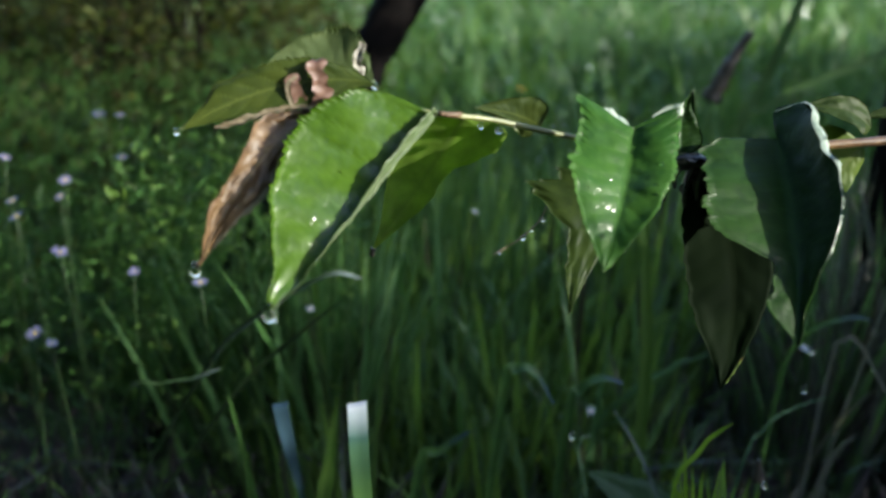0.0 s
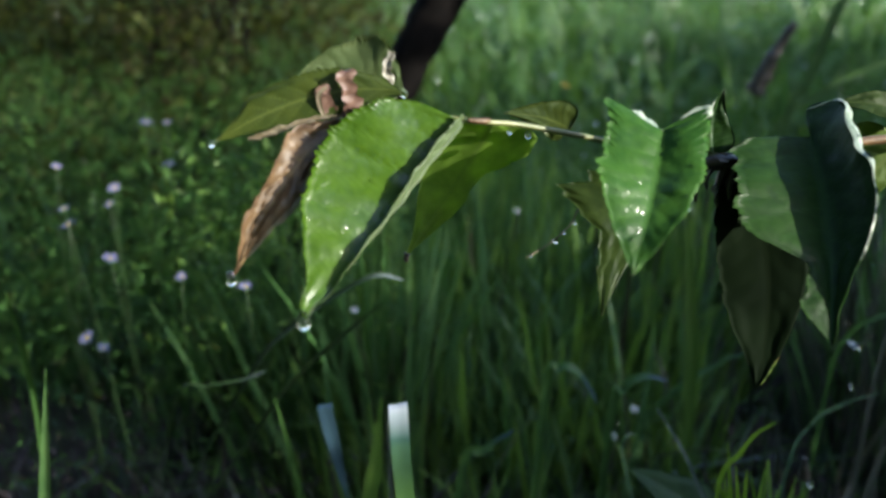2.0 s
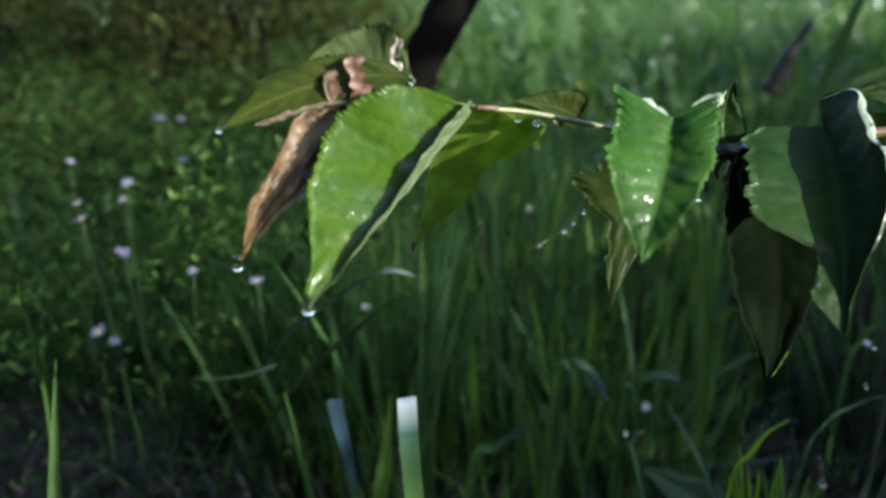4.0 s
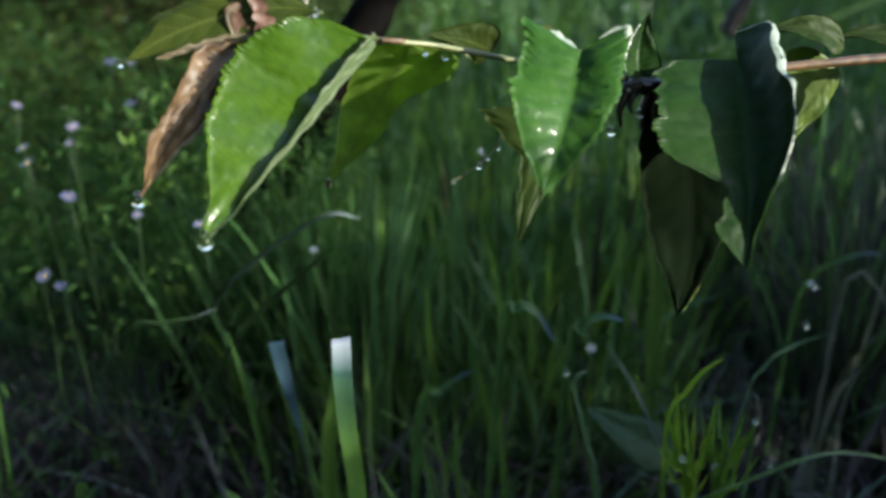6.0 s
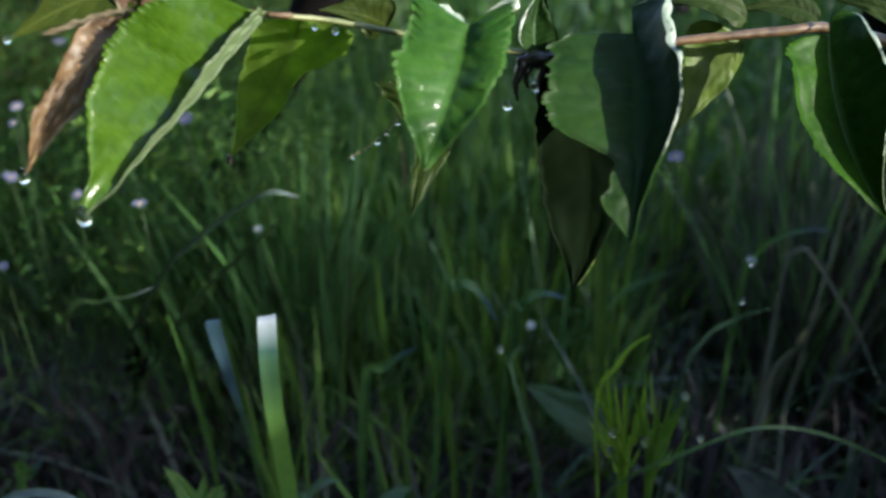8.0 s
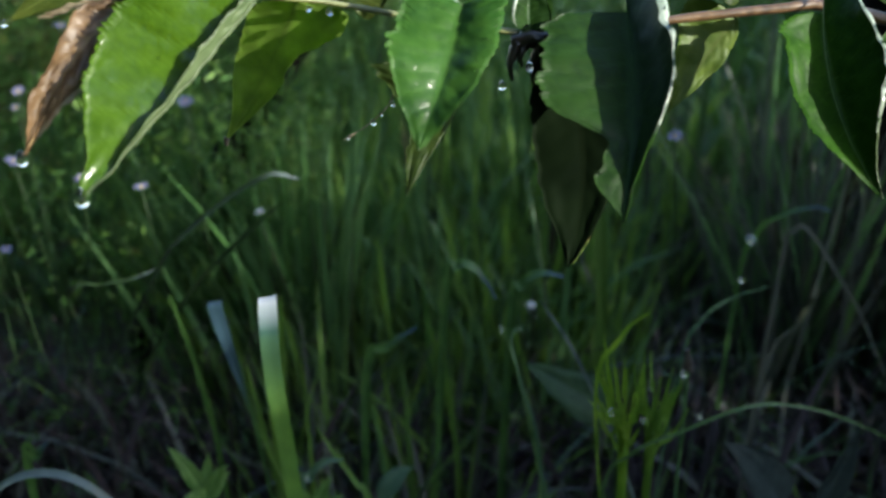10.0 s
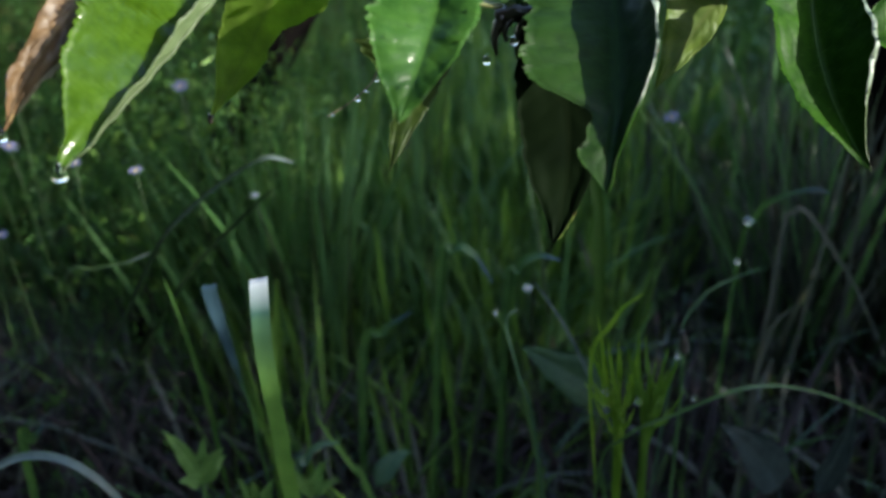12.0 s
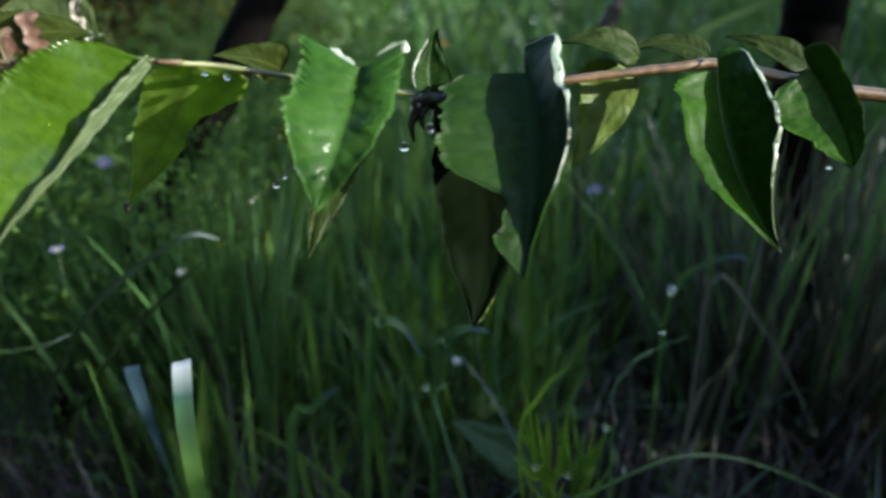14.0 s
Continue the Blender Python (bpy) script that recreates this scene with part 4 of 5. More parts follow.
def rim(of, side, v0, v1, widths, rows=272, mat=None, label="pale curled leaf rim, wet gleam put into its colour"):
    """A strip along the edge of a leaf, from v0 to v1 of its length, for curled rims and for gleams put in as colour.
    """
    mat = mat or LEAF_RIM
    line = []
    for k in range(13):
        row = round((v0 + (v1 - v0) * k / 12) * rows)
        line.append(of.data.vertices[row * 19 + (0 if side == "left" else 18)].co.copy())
    ribbon("rim_strip", line, widths, mat, of, label, n=60, fold=-0.35, face=(0.35, -0.8, 0.5), rag=0.7, crumple=0.0003)


# On the V leaf the pale strips paint the wet highlights of its lobes.
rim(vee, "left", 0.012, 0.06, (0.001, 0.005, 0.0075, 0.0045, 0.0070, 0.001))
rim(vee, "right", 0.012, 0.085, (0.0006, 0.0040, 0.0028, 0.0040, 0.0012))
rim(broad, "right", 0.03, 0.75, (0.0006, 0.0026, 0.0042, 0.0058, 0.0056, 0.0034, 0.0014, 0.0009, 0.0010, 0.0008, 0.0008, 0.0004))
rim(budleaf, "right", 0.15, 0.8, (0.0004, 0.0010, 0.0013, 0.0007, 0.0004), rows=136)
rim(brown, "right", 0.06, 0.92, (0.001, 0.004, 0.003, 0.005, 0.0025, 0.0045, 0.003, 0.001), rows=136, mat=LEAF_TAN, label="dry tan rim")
# Yellow strip paints the lit glints along the dark leaf's lower edge.
rim(dark, "right", 0.87, 0.985, (0.0003, 0.0012, 0.0004, 0.0015, 0.0005, 0.0012, 0.0003), rows=136, mat=LEAF_YELLOW, label="yellow green strip painted for the lit sparkles of the edge")
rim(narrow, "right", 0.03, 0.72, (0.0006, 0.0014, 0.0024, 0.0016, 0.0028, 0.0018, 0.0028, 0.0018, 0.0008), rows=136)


def beads(of, seed, count, size=(0.0004, 0.0008)):
    """Small beads of rain on the upper side of a leaf."""
    rnd = random.Random(seed)
    me = of.data
    for k in range(count):
        p = me.polygons[rnd.randrange(int(len(me.polygons) * 0.06), int(len(me.polygons) * 0.40))]
        r = rnd.uniform(*size)
        drop("rain_bead", p.center + p.normal * r * 0.3, r, of, 1.0)


for k, (of, count) in enumerate(((big, 5), (vee, 6), (broad, 6), (narrow, 3), (small, 2), (upper, 3))):
    beads(of, 50 + k, count, (0.0005, 0.0009) if of is vee else (0.0004, 0.0007))


def bud():
    """A shrivelled black bud with hanging scales and a drop."""
    stem("pink_bud", [(0.2625, 0.127, 0.7265), (0.2635, 0.1255, 0.7240), (0.264, 0.125, 0.7215)], 0.0022, 0.0028, LEAF_PINK, broad, "tiny shrivelled pink bud", n=10, wobble=0.5, seed=8)
    ob = stem("bud", [(0.190, 0.157, 0.730), (0.200, 0.156, 0.7325), (0.212, 0.158, 0.731)], 0.0038, 0.0045, BLACKENED, branch, "shrivelled black bud", n=12, wobble=0.5, seed=3)
    for k, (x, z, r) in enumerate(((0.190, 0.712, 0.0034), (0.195, 0.719, 0.0026), (0.201, 0.709, 0.0026), (0.207, 0.713, 0.0032), (0.212, 0.719, 0.0028))):
        stem("scale", [(x + 0.003, 0.156, 0.731), (x - 0.001, 0.153, (0.731 + z) / 2), (x, 0.152, z)], r, 0.0007, BLACKENED, ob, n=10, wobble=0.5, seed=9 + k)
    drop("water_drop", (0.1985, 0.1500, 0.7195), 0.0022, ob, 1.3)
    drop("water_drop", (0.1850, 0.1480, 0.7105), 0.0022, ob, 1.2)


bud()
curl = stem("withered_tip", [(0.139, 0.158, 0.712), (0.131, 0.153, 0.708), (0.126, 0.150, 0.699), (0.115, 0.145, 0.690), (0.103, 0.140, 0.684)], 0.0007, 0.0003, LEAF_TAN, branch,
            "dry curled brown leaf tip", n=24)
drop("water_drop", (0.1185, 0.1465, 0.6915), 0.0016, curl, 1.2)
drop("water_drop", (0.1285, 0.151, 0.7000), 0.0012, curl, 1.2)
drop("water_drop", (0.1230, 0.148, 0.6955), 0.0011, curl, 1.2)
drop("water_drop", (0.1060, 0.141, 0.6850), 0.0010, curl, 1.2)
for x, y, z, r in ((0.094, 0.128, 0.7555, 0.0014), (0.103, 0.133, 0.7525, 0.0018), (0.044, 0.124, 0.7745, 0.0016)):
    drop("water_drop", (x, y, z), r, branch, 1.1)


# ---- single blades and plants in the grass ----
def single_blade(label, points, widths, mat, face=(0, -1, 0.3), fold=0.3, twist=0.0, fade=None):
    ob = thing("grass_plant", label, "grass", "single grass plants", at=(0, 0, 0))
    ribbon("blade", points, widths, mat, ob, n=40, fold=fold, face=face, twist=twist, fade=fade)
    return ob


single_blade("broad cut off green blade with sky sheen painted on its bent end", [(0.082, 0.19, 0.0), (0.056, 0.195, 0.22), (0.0368, 0.203, 0.370), (0.0305, 0.214, 0.423), (0.0245, 0.225, 0.464), (0.0210, 0.236, 0.491), (0.0180, 0.252, 0.515), (0.0170, 0.258, 0.519)],
             (0.0095, 0.0105, 0.0115, 0.0124, 0.0130, 0.0134, 0.0136, 0.0136), GRASS_CUT, fold=0.08, fade=(0.50, 0.74, 0.92))
single_blade("bluish broken off grass blade", [(-0.02, 0.36, 0.0), (-0.034, 0.35, 0.30), (-0.0396, 0.345, 0.3653), (-0.0462, 0.345, 0.4054), (-0.0516, 0.345, 0.4386), (-0.0545, 0.346, 0.4565), (-0.0550, 0.351, 0.4580)],
             (0.003, 0.0028, 0.004, 0.009, 0.0120, 0.0125, 0.0120), GRASS_TIP, fold=0.12, fade=(0.12, 0.25, 0.42))
single_blade("arching green grass blade", [(0.255, 0.31, 0.0), (0.262, 0.30, 0.30), (0.283, 0.295, 0.357), (0.322, 0.295, 0.382), (0.370, 0.30, 0.403), (0.413, 0.31, 0.397), (0.464, 0.32, 0.373), (0.56, 0.34, 0.31)],
             (0.002, 0.0024, 0.0025, 0.0028, 0.0028, 0.0024, 0.0016, 0.0008), BLADE_MID, face=(0, -0.7, 0.7))
single_blade("arching bluish grass blade", [(-0.26, 0.22, 0.0), (-0.22, 0.20, 0.31), (-0.186, 0.20, 0.384), (-0.138, 0.20, 0.402), (-0.098, 0.20, 0.372), (-0.07, 0.20, 0.30)],
             (0.005, 0.006, 0.0065, 0.0065, 0.0055, 0.0015), BLADE_PALE, face=(0, -0.5, 0.9))
single_blade("upright green grass blade", [(-0.3270, 0.2500, 0.0000), (-0.2913, 0.2500, 0.2005), (-0.2556, 0.2500, 0.4010), (-0.2428, 0.2500, 0.4729), (-0.2300, 0.2500, 0.5448)],
             (0.008, 0.0095, 0.0105, 0.0075, 0.0008), BLADE_MID)


def flower(label, at, r, petals=11, mat=PETAL, seed=1, group="small meadow flowers"):
    ob = thing("flower", label, "flower", group, at=(0, 0, 0))
    rnd = random.Random(seed)
    at = Vector(at)
    stem("stalk", [(at.x + rnd.uniform(-0.04, 0.04), at.y + rnd.uniform(0, 0.05), 0), (at.x + rnd.uniform(-0.02, 0.02), at.y + 0.01, at.z * 0.6), at], 0.0009, 0.0006, BLADE_SHADE, ob, n=10, sides=6, seed=seed)
    tilt = Euler((radians(rnd.uniform(5, 32)), radians(rnd.uniform(-25, 25)), 0)).to_matrix()
    me = None
    for k in range(petals):
        a = 2 * math.pi * (k + rnd.uniform(-0.2, 0.2)) / petals
        rot = tilt @ Matrix.Rotation(a, 3, "Z")
        verts = [at + rot @ Vector(q) for q in ((r * 0.15, -r * 0.07, 0), (r * 0.65, -r * 0.16, r * 0.12), (r, 0, r * 0.1), (r * 0.65, r * 0.16, r * 0.12), (r * 0.15, r * 0.07, 0), (r * 0.6, 0, r * 0.07))]
        part("petal", mesh_of("petal", verts, [(0, 1, 5), (1, 2, 5), (2, 3, 5), (3, 4, 5), (4, 0, 5)], [mat]), ob)
    v, f = tube([at + tilt @ Vector((0, 0, z)) for z in (-r * 0.1, r * 0.05, r * 0.16)], [r * 0.08, r * 0.15, r * 0.08], 8)
    part("centre", mesh_of("centre", v, f, [POLLEN]), ob)
    return ob


LILAC = ((-0.372, 0.6, 0.576), (-0.297, 0.56, 0.568), (-0.319, 0.72, 0.589), (-0.295, 0.72, 0.589), (-0.347, 0.55, 0.549), (-0.34, 0.54, 0.537), (-0.304, 0.56, 0.551),
         (-0.261, 0.62, 0.573), (-0.285, 0.5, 0.519), (-0.203, 0.46, 0.52), (-0.139, 0.44, 0.521), (-0.291, 0.44, 0.466), (-0.272, 0.43, 0.462), (-0.126, 0.55, 0.562), (-0.145, 0.59, 0.546))
for k, p in enumerate(LILAC):
    flower("small pale lilac meadow flower on a thin stalk", p, 0.0062 + 0.0014 * ((k * 7) % 3), 8, seed=40 + k)
for k, p in enumerate(((0.098, 0.62, 0.526), (0.204, 0.424, 0.416), (-0.054, 0.5, 0.469), (0.398, 0.47, 0.461))):
    flower("tiny whitish wet meadow flower", p, 0.0055, 7, PETAL_WHITE, 70 + k)
flower("bluish lilac flower among the grass", (0.328, 0.497, 0.548), 0.0085, 8, PETAL, 78)
flower("small orange flower in the far grass", (0.175, 1.3, 0.49), 0.010, 8, PETAL_YELLOW, 91, "bush flowers")
flower("orange yellow flower at the bush", (-0.504, 1.5, 0.622), 0.014, 9, PETAL_YELLOW, 90, "bush flowers")


def seed_head(points, r):
    ob = thing("seed_head", "dark brown grass seed head on a thin stalk", "grass")
    stem("head", points[-3:], r, r * 0.35, SEED, ob, n=20, sides=9, wobble=0.6)
    stem("stalk", points[:-2], 0.0016, 0.0013, GRASS, ob, n=14, sides=6)


seed_head([(0.30, 0.78, 0.0), (0.335, 0.8, 0.40), (0.366, 0.8, 0.605), (0.382, 0.8, 0.645), (0.402, 0.8, 0.685)], 0.0115)


def tuft(label, foot, tips, width, mat, group="grass tufts"):
    ob = thing("grass_tuft", label, "grass tuft", group)
    for k, (x, y, z) in enumerate(tips):
        fx, fy, fz = foot[0] + 0.0025 * math.sin(k * 2.1), foot[1] + 0.006 * math.cos(k * 1.7), foot[2] + min(0.06, 0.6 * (z - foot[2])) * (k * 0.37 % 1.0)
        ribbon("blade", [(fx, fy, 0), (fx + (x - fx) * 0.06, fy + (y - fy) * 0.1, fz), (fx + (x - fx) * 0.60, fy + (y - fy) * 0.5, fz + (z - fz) * 0.60), (x, y, z)],
               (0.0008, 0.0011, width, 0.0005), mat, ob, n=14, face=(0.2 * math.sin(k * 2.4), -1, 0.4))
    return ob


def spread_tips(seed, centre, count, side, rise):
    """Leaf tips fanned out over the foot of a tuft."""
    rnd = random.Random(seed)
    return [(centre[0] + side * rnd.uniform(-1, 1), centre[1] + 0.02 * rnd.uniform(-1, 1), centre[2] + rise * rnd.random() ** 0.8) for k in range(count)]


tuft("spiky yellowish green grass tuft", (0.280, 0.31, 0.318),
     [(0.2574, 0.300, 0.466), (0.2653, 0.300, 0.446), (0.2738, 0.300, 0.4435), (0.2619, 0.300, 0.425), (0.2584, 0.300, 0.404)] + spread_tips(5, (0.272, 0.305, 0.365), 19, 0.022, 0.075), 0.0036, TUFT)
tuft("feathery green grass tuft with thin leaves", (0.300, 0.312, 0.308),
     [(0.2879, 0.300, 0.454), (0.2979, 0.300, 0.426), (0.3131, 0.300, 0.421), (0.3261, 0.300, 0.4005)] + spread_tips(6, (0.304, 0.310, 0.355), 20, 0.026, 0.085), 0.0032, TUFT_GREEN)
seed_head([(0.330, 0.36, 0.0), (0.331, 0.345, 0.30), (0.329, 0.337, 0.412), (0.3275, 0.335, 0.422), (0.326, 0.334, 0.432)], 0.0050)


def broadleaf(label, at, spread, leaves, high, mat, seed, rise=0.25):
    """A low weed: pointed leaves on short stalks round a stem."""
    ob = thing("weed", label, "weed", "low weeds")
    rnd = random.Random(seed)
    at = Vector(at)
    stem("stalk", [(at.x, at.y, 0), (at.x + 0.01, at.y, high * 0.5), (at.x, at.y - 0.01, high)], 0.002, 0.001, mat, ob, n=10, sides=6)
    for k in range(leaves):
        a = 2.4 * k + rnd.uniform(-0.4, 0.4)
        z = high * (0.55 + 0.45 * k / leaves)
        r = spread * rnd.uniform(0.7, 1.1)
        b = Vector((at.x, at.y, z))
        way = Vector((math.cos(a), math.sin(a), rise))
        leaf(ob, "", b + way * r * 0.15, b + way * r * 0.6 + Vector((0, 0, 0.008)), b + way * r + Vector((0, 0, -0.006)), (0.05, -0.4, 0.9), r * 0.17, r * 0.17,
             (15, 10, 0), (15, 10, 0), top=mat, under=mat, rows=30, cols=4, teeth=0, seed=seed + k, lobe=0.1)
    return ob


def upright_weed(label, foot, leaves, mat, seed):
    """A low weed whose few pointed leaves stand up from one stem; leaves: tip and half width of each."""
    ob = thing("weed", label, "weed", "low weeds")
    foot = Vector(foot)
    stem("stalk", [(foot.x + 0.01, foot.y, 0), (foot.x - 0.004, foot.y, foot.z * 0.5), foot], 0.002, 0.0012, mat, ob, n=10, sides=6)
    for k, (tip, half) in enumerate(leaves):
        tip = Vector(tip)
        leaf(ob, "", foot, (foot + tip) / 2 + Vector((0, 0, 0.12 * (tip - foot).length)), tip, (0.1, -0.9, 0.5), half, half, (22, 12, 0), (22, 12, 0), top=mat, under=mat,
             rows=40, cols=9, teeth=10, tooth=0.06, seed=seed + k, lobe=0.1, wave=10)


upright_weed("bright green weed with pointed upright leaves", (-0.072, 0.303, 0.290), [((-0.099, 0.303, 0.345), 0.0085), ((-0.047, 0.300, 0.330), 0.0075), ((-0.088, 0.290, 0.300), 0.0075), ((-0.052, 0.315, 0.310), 0.008), ((-0.066, 0.31, 0.335), 0.006)], WEED_FRESH, 100)
upright_weed("small bright green weed beside the cut blade", (0.024, 0.295, 0.285), [((0.040, 0.30, 0.322), 0.0065), ((0.050, 0.295, 0.304), 0.005), ((0.010, 0.29, 0.318), 0.006)], WEED_FRESH, 180)
upright_weed("small green weed low in the grass", (-0.020, 0.285, 0.270), [((-0.034, 0.285, 0.312), 0.006), ((-0.004, 0.29, 0.308), 0.006), ((-0.018, 0.275, 0.320), 0.005)], WEED_FRESH, 200)
weed = thing("weed", "low weed with one broad dark bluish leaf", "weed", "low weeds")
stem("stalk", [(0.29, 0.37, 0.0), (0.285, 0.368, 0.2), (0.274, 0.365, 0.345)], 0.002, 0.001, WEED_DARK, weed, n=12, sides=6)
leaf(weed, "", (0.274, 0.365, 0.345), (0.235, 0.375, 0.366), (0.198, 0.385, 0.381), (0.1, -0.8, 0.6), 0.020, 0.022, (15, 10, 0), (15, 10, 0), top=WEED_DARK, under=WEED_DARK, rows=60, cols=9, seed=122, tooth=0.08, teeth=18)
for k, (low, mid, high, half) in enumerate((((0.424, 0.350, 0.262), (0.395, 0.342, 0.310), (0.363, 0.338, 0.339), 0.020), ((0.458, 0.350, 0.255), (0.468, 0.345, 0.311), (0.471, 0.340, 0.362), 0.012))):
    weed = thing("weed", ("low weed with one broad dark bluish leaf", "low weed with one narrow dark leaf standing up")[k], "weed", "low weeds")
    stem("stalk", [(low[0] + 0.006, low[1] + 0.01, 0.0), (low[0] + 0.008, low[1] + 0.005, low[2] * 0.6), low], 0.002, 0.001, WEED_BLUISH, weed, n=12, sides=6)
    leaf(weed, "", low, mid, high, (0.1, -0.8, 0.6), half, half, (15, 10, 0), (15, 10, 0), top=WEED_BLUISH, under=WEED_BLUISH, rows=60, cols=9, seed=140 + k, tooth=0.05, teeth=14, wave=12)
broadleaf("low weed with pointed green leaves", (0.06, 0.36, 0), 0.06, 4, 0.26, WEED_DARK, 160)
single_blade("straight pale grass stalk with a bent tip", [(0.236, 0.37, 0.0), (0.2188, 0.36, 0.2457), (0.2144, 0.36, 0.2781), (0.2005, 0.36, 0.3515), (0.1892, 0.36, 0.4059), (0.1844, 0.36, 0.4197), (0.1783, 0.36, 0.4316)],
             (0.005, 0.005, 0.0044, 0.0030, 0.0022, 0.0018, 0.0010), BLADE_MID)
for k, (x, y, z) in enumerate(((0.316, 0.285, 0.443), (0.264, 0.275, 0.414), (0.288, 0.275, 0.407), (0.180, 0.350, 0.438), (0.377, 0.400, 0.459), (0.385, 0.420, 0.485), (0.334, 0.300, 0.393))):
    ob = thing("dew_drop", "clear dew drop resting on a grass blade", "water drop", "dew drops")
    drop("drop", (x, y, z), 0.0028, ob, 1.1)


def dew_on(grass, count, seed, per=27):
    """Dew drops that sit on blades of a grass mesh, each a thing of its own on one shared mesh."""
    rnd = random.Random(seed)
    seedling = thing("dew_drop", "clear dew drop resting on a grass blade", "water drop", "dew drops")
    drop("drop", (0, 0, 0), 0.0019, seedling, 1.1)
    vs = grass.data.vertices
    spots = []
    while len(spots) < count:
        p = vs[rnd.randrange(len(vs) // per) * per + 3 * rnd.randint(5, 7) + 1].co
        if p.y < 1.0 and p.z > 0.33:
            spots.append(p.copy())
    seedling.location = spots[0]
    for p in spots[1:]:
        copy_thing(seedling, pose(p.x, p.y, p.z))


dew_on(bpy.data.objects["upright_meadow_grass"], 22, 3)
dew_on(bpy.data.objects["greyish_meadow_grass"], 14, 4)
THIN, MIDDLE, BROAD = (0.004, 0.005, 0.004, 0.0015), (0.006, 0.009, 0.008, 0.002), (0.009, 0.013, 0.011, 0.003)
single_blade("thin arching bluish grass blade", [(0.31, 0.41, 0.0), (0.333, 0.4, 0.355), (0.349, 0.4, 0.419), (0.374, 0.4, 0.442), (0.401, 0.4, 0.453)], (0.002, 0.0028, 0.0028, 0.001), GRASS_BLUE)
single_blade("thin greyish blade bending over", [(0.40, 0.41, 0.0), (0.402, 0.40, 0.30), (0.4039, 0.4, 0.3385), (0.4087, 0.4, 0.3775), (0.4151, 0.4, 0.4008), (0.4293, 0.4, 0.4171)], (0.003, 0.004, 0.005, 0.0055, 0.004, 0.001), GRASS_GREY)
single_blade("greyish grass blade arching down", [(0.43, 0.5, 0.0), (0.435, 0.5, 0.40), (0.445, 0.5, 0.456), (0.461, 0.5, 0.4504), (0.487, 0.5, 0.4126), (0.5144, 0.5, 0.3703), (0.56, 0.5, 0.28)], THIN, GRASS_GREY)
single_blade("grass blade bent over, pale skylight in the colour of its tip", [(0.405, 0.56, 0.0), (0.410, 0.55, 0.36), (0.4233, 0.55, 0.427), (0.4423, 0.55, 0.4457), (0.4728, 0.55, 0.4553), (0.4892, 0.55, 0.4514)], (0.004, 0.005, 0.006, 0.006, 0.004, 0.0015), GRASS_TIP, fade=(0.5, 0.65, 0.8))
single_blade("straight bluish slanting grass blade", [(0.3600, 0.3500, 0.0600), (0.2812, 0.3500, 0.3119), (0.2630, 0.3500, 0.3610), (0.2352, 0.3500, 0.4243), (0.2103, 0.3500, 0.4652)], (0.002, 0.0035, 0.004, 0.003, 0.001), BLADE_PALE)
single_blade("bluish blade bending over", [(0.03, 0.44, 0.0), (0.05, 0.43, 0.326), (0.072, 0.43, 0.365), (0.1, 0.43, 0.387)], MIDDLE, GRASS_TIP, fade=(0.6, 0.75, 0.9))
single_blade("bent grass tip with pale skylight in its colour", [(0.10, 0.45, 0.0), (0.125, 0.44, 0.40), (0.138, 0.44, 0.446), (0.156, 0.44, 0.441), (0.173, 0.44, 0.412)], MIDDLE, GRASS_TIP, face=(0, -0.6, 0.8), fade=(0.6, 0.75, 0.9))
single_blade("bent grass tip with pale skylight in its colour", [(0.17, 0.45, 0.0), (0.185, 0.44, 0.38), (0.196, 0.44, 0.427), (0.213, 0.44, 0.44), (0.233, 0.44, 0.436)], MIDDLE, GRASS_TIP, face=(0, -0.6, 0.8), fade=(0.6, 0.75, 0.9))
single_blade("long dark grass blade with a pale bent tip", [(-0.22, 0.45, 0.30), (-0.1384, 0.45, 0.4373), (-0.1009, 0.45, 0.4787), (-0.0556, 0.45, 0.5129), (-0.0239, 0.45, 0.5290), (0.0006, 0.45, 0.5250)], (0.003, 0.005, 0.005, 0.0045, 0.005, 0.0012), BLADE_SHADE, face=(0, -0.6, 0.8), fade=(0.70, 0.78, 0.90))
single_blade("thin grass stalk with a pale level tip", [(-0.22, 0.37, 0.30), (-0.185, 0.36, 0.452), (-0.1538, 0.36, 0.4674), (-0.1263, 0.36, 0.4735), (-0.1049, 0.36, 0.483)], (0.0012, 0.0016, 0.0018, 0.0032, 0.0008), BLADE_SHADE, face=(0, -0.6, 0.8), fade=(0.72, 0.82, 0.92))
single_blade("pale green slanting grass blade", [(0.115, 0.33, 0.0), (0.0703, 0.32, 0.2617), (0.0552, 0.32, 0.2988), (0.0379, 0.32, 0.3315), (0.026, 0.32, 0.3575)], (0.006, 0.0062, 0.0055, 0.004, 0.0008), WEED_FRESH)
single_blade("short bent leaf beside the slanting blade", [(0.010, 0.30, 0.0), (0.014, 0.30, 0.29), (0.0217, 0.30, 0.3194), (0.0348, 0.30, 0.336), (0.0514, 0.30, 0.3397)], (0.003, 0.005, 0.008, 0.0065, 0.001), GRASS_BLUE, face=(0, -0.6, 0.8))
single_blade("greyish bent grass blade", [(-0.24, 0.30, 0.0), (-0.223, 0.3, 0.315), (-0.213, 0.3, 0.334), (-0.2, 0.3, 0.349)], MIDDLE, GRASS_TIP, fade=(0.6, 0.75, 0.9))
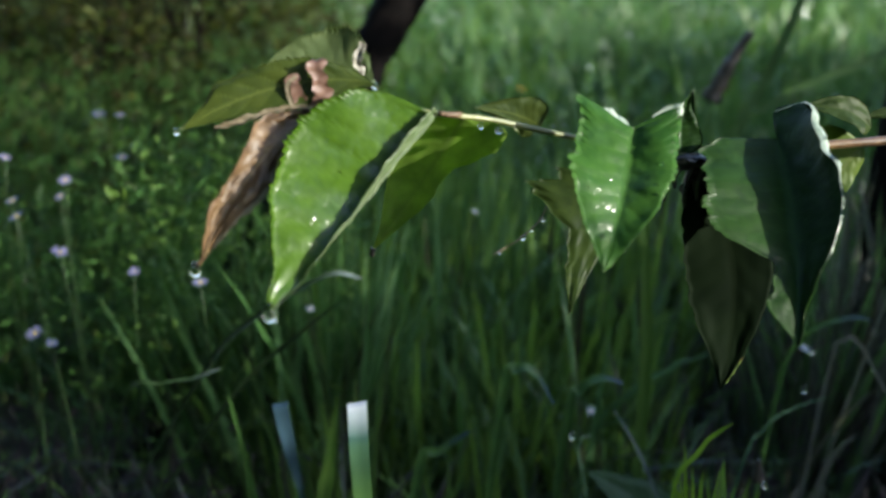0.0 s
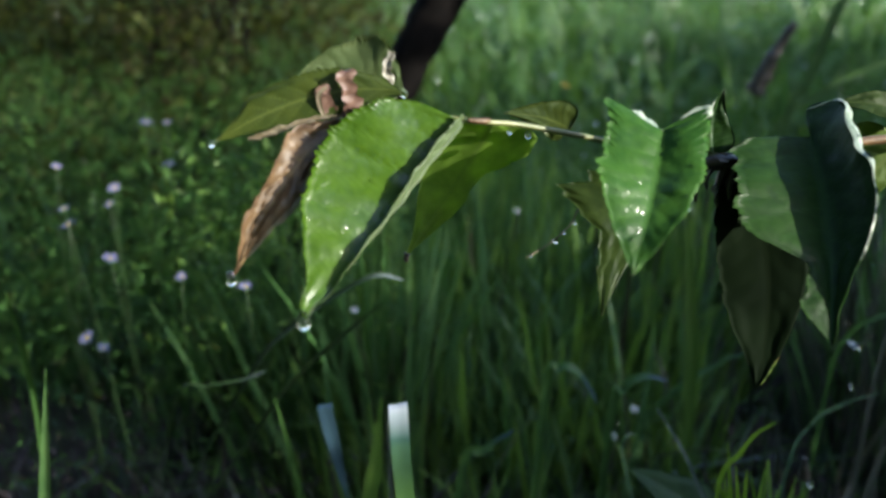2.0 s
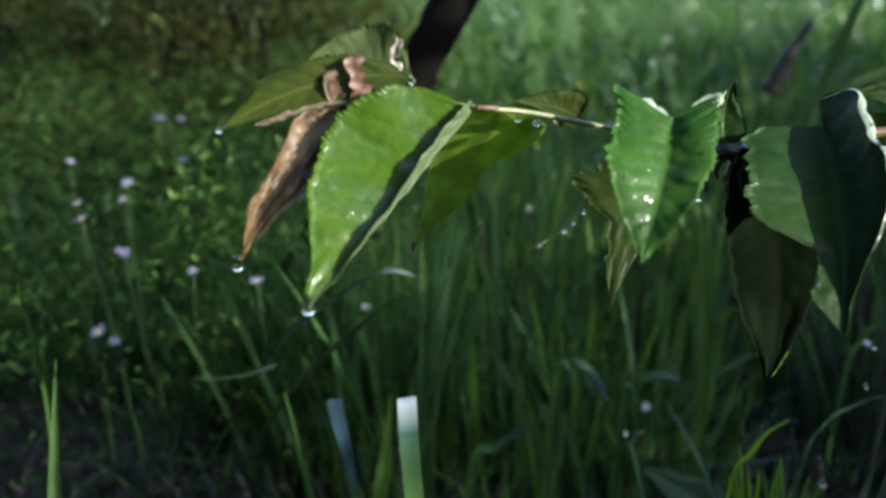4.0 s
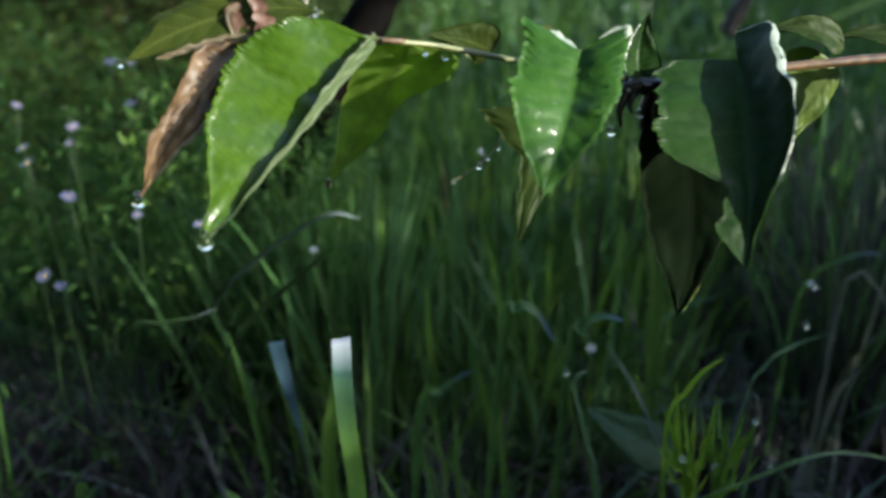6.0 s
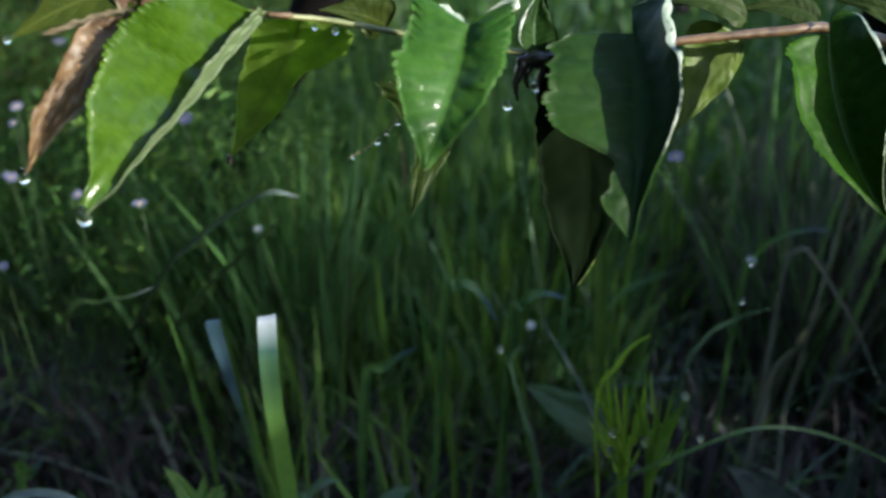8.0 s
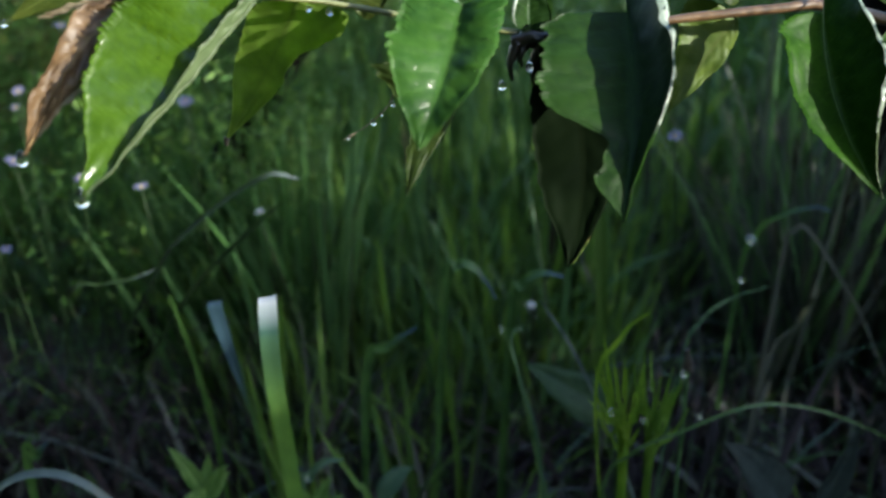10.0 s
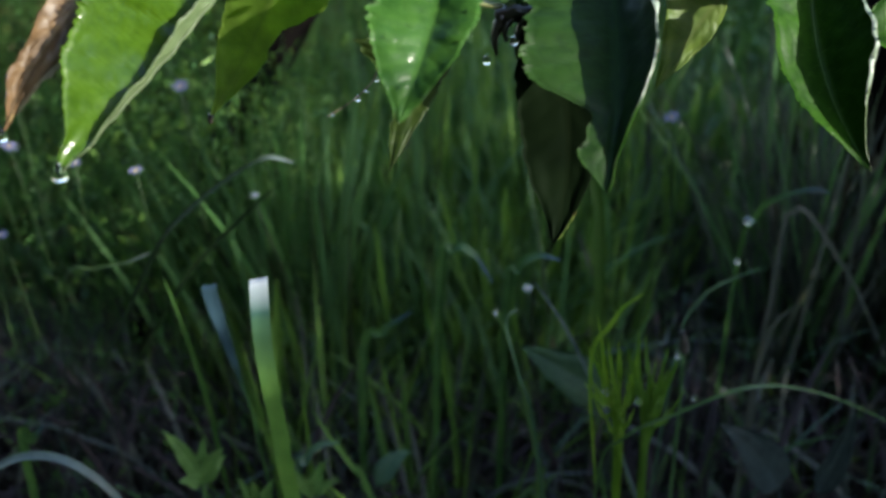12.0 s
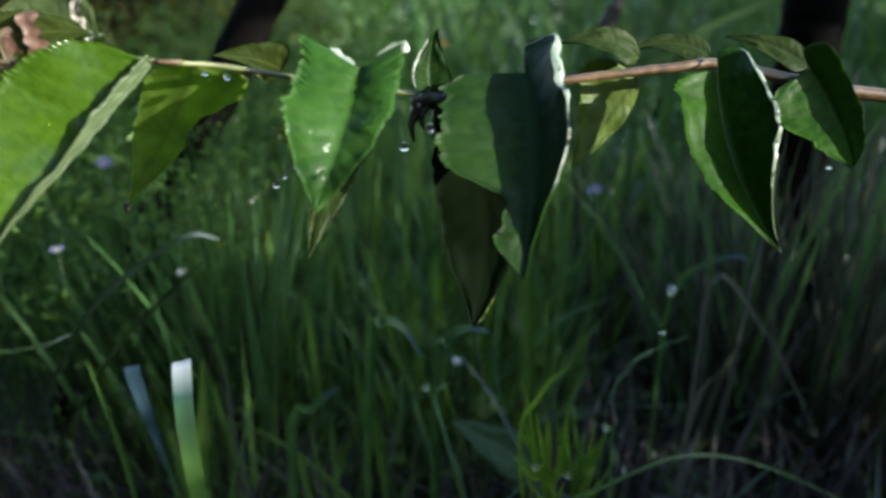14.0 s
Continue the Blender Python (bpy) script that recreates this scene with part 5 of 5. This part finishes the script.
single_blade("tall dark green slanting grass stalk", [(0.405, 0.9, 0.0), (0.4294, 0.9000, 0.5093), (0.4485, 0.9000, 0.5823), (0.4696, 0.9000, 0.6555), (0.4898, 0.9000, 0.7252)], (0.006, 0.010, 0.013, 0.012, 0.010), BLADE_MID)
single_blade("dark green slanting grass stalk", [(0.33, 1.0, 0.2), (0.44, 1.0, 0.49), (0.5015, 1.0, 0.5538), (0.5506, 1.0, 0.5834), (0.6064, 1.0, 0.6086), (0.66, 1.0, 0.64)], (0.005, 0.008, 0.010, 0.010, 0.010, 0.009), BLADE_MID)
single_blade("dim green slanting grass blade", [(-0.3400, 0.3500, 0.0000), (-0.2982, 0.3400, 0.3992), (-0.2900, 0.3300, 0.5009), (-0.2829, 0.3100, 0.5749)], (0.004, 0.005, 0.006, 0.001), HERB)
single_blade("dark slanting grass blade", [(-0.22, 0.46, 0.25), (-0.120, 0.46, 0.400), (-0.060, 0.46, 0.462), (-0.020, 0.46, 0.498)], (0.003, 0.0045, 0.004, 0.001), BLADE_SHADE)
single_blade("broad upright green grass blade", [(0.285, 0.56, 0.0), (0.275, 0.55, 0.378), (0.267, 0.55, 0.466), (0.258, 0.55, 0.560)], BROAD, CLOVER)

single_blade("yellowish bent grass tip above the tuft", [(0.262, 0.305, 0.30), (0.254, 0.30, 0.40), (0.256, 0.30, 0.440), (0.266, 0.30, 0.456), (0.276, 0.30, 0.474), (0.290, 0.30, 0.486)], (0.0020, 0.0026, 0.0034, 0.0038, 0.003, 0.001), TUFT)
single_blade("thin upright grass stalk", [(0.235, 0.34, 0.0), (0.214, 0.35, 0.297), (0.197, 0.355, 0.377), (0.188, 0.36, 0.415), (0.190, 0.362, 0.428), (0.197, 0.365, 0.430)], (0.0022, 0.0028, 0.0022, 0.0010), GRASS_BLUE)
single_blade("dim green slanting blade in the dark undergrowth", [(-0.078, 0.38, 0.0), (-0.0845, 0.38, 0.2674), (-0.0868, 0.38, 0.3201), (-0.0958, 0.38, 0.394), (-0.1053, 0.38, 0.4458)], (0.004, 0.0055, 0.0065, 0.005, 0.001), HERB)
single_blade("broad soft green blade behind the cut one", [(-0.0468, 0.4200, 0.0000), (-0.0368, 0.4200, 0.2800), (-0.0290, 0.4200, 0.3448), (-0.0195, 0.4200, 0.4236)], (0.012, 0.015, 0.013, 0.002), GRASS_WARM)
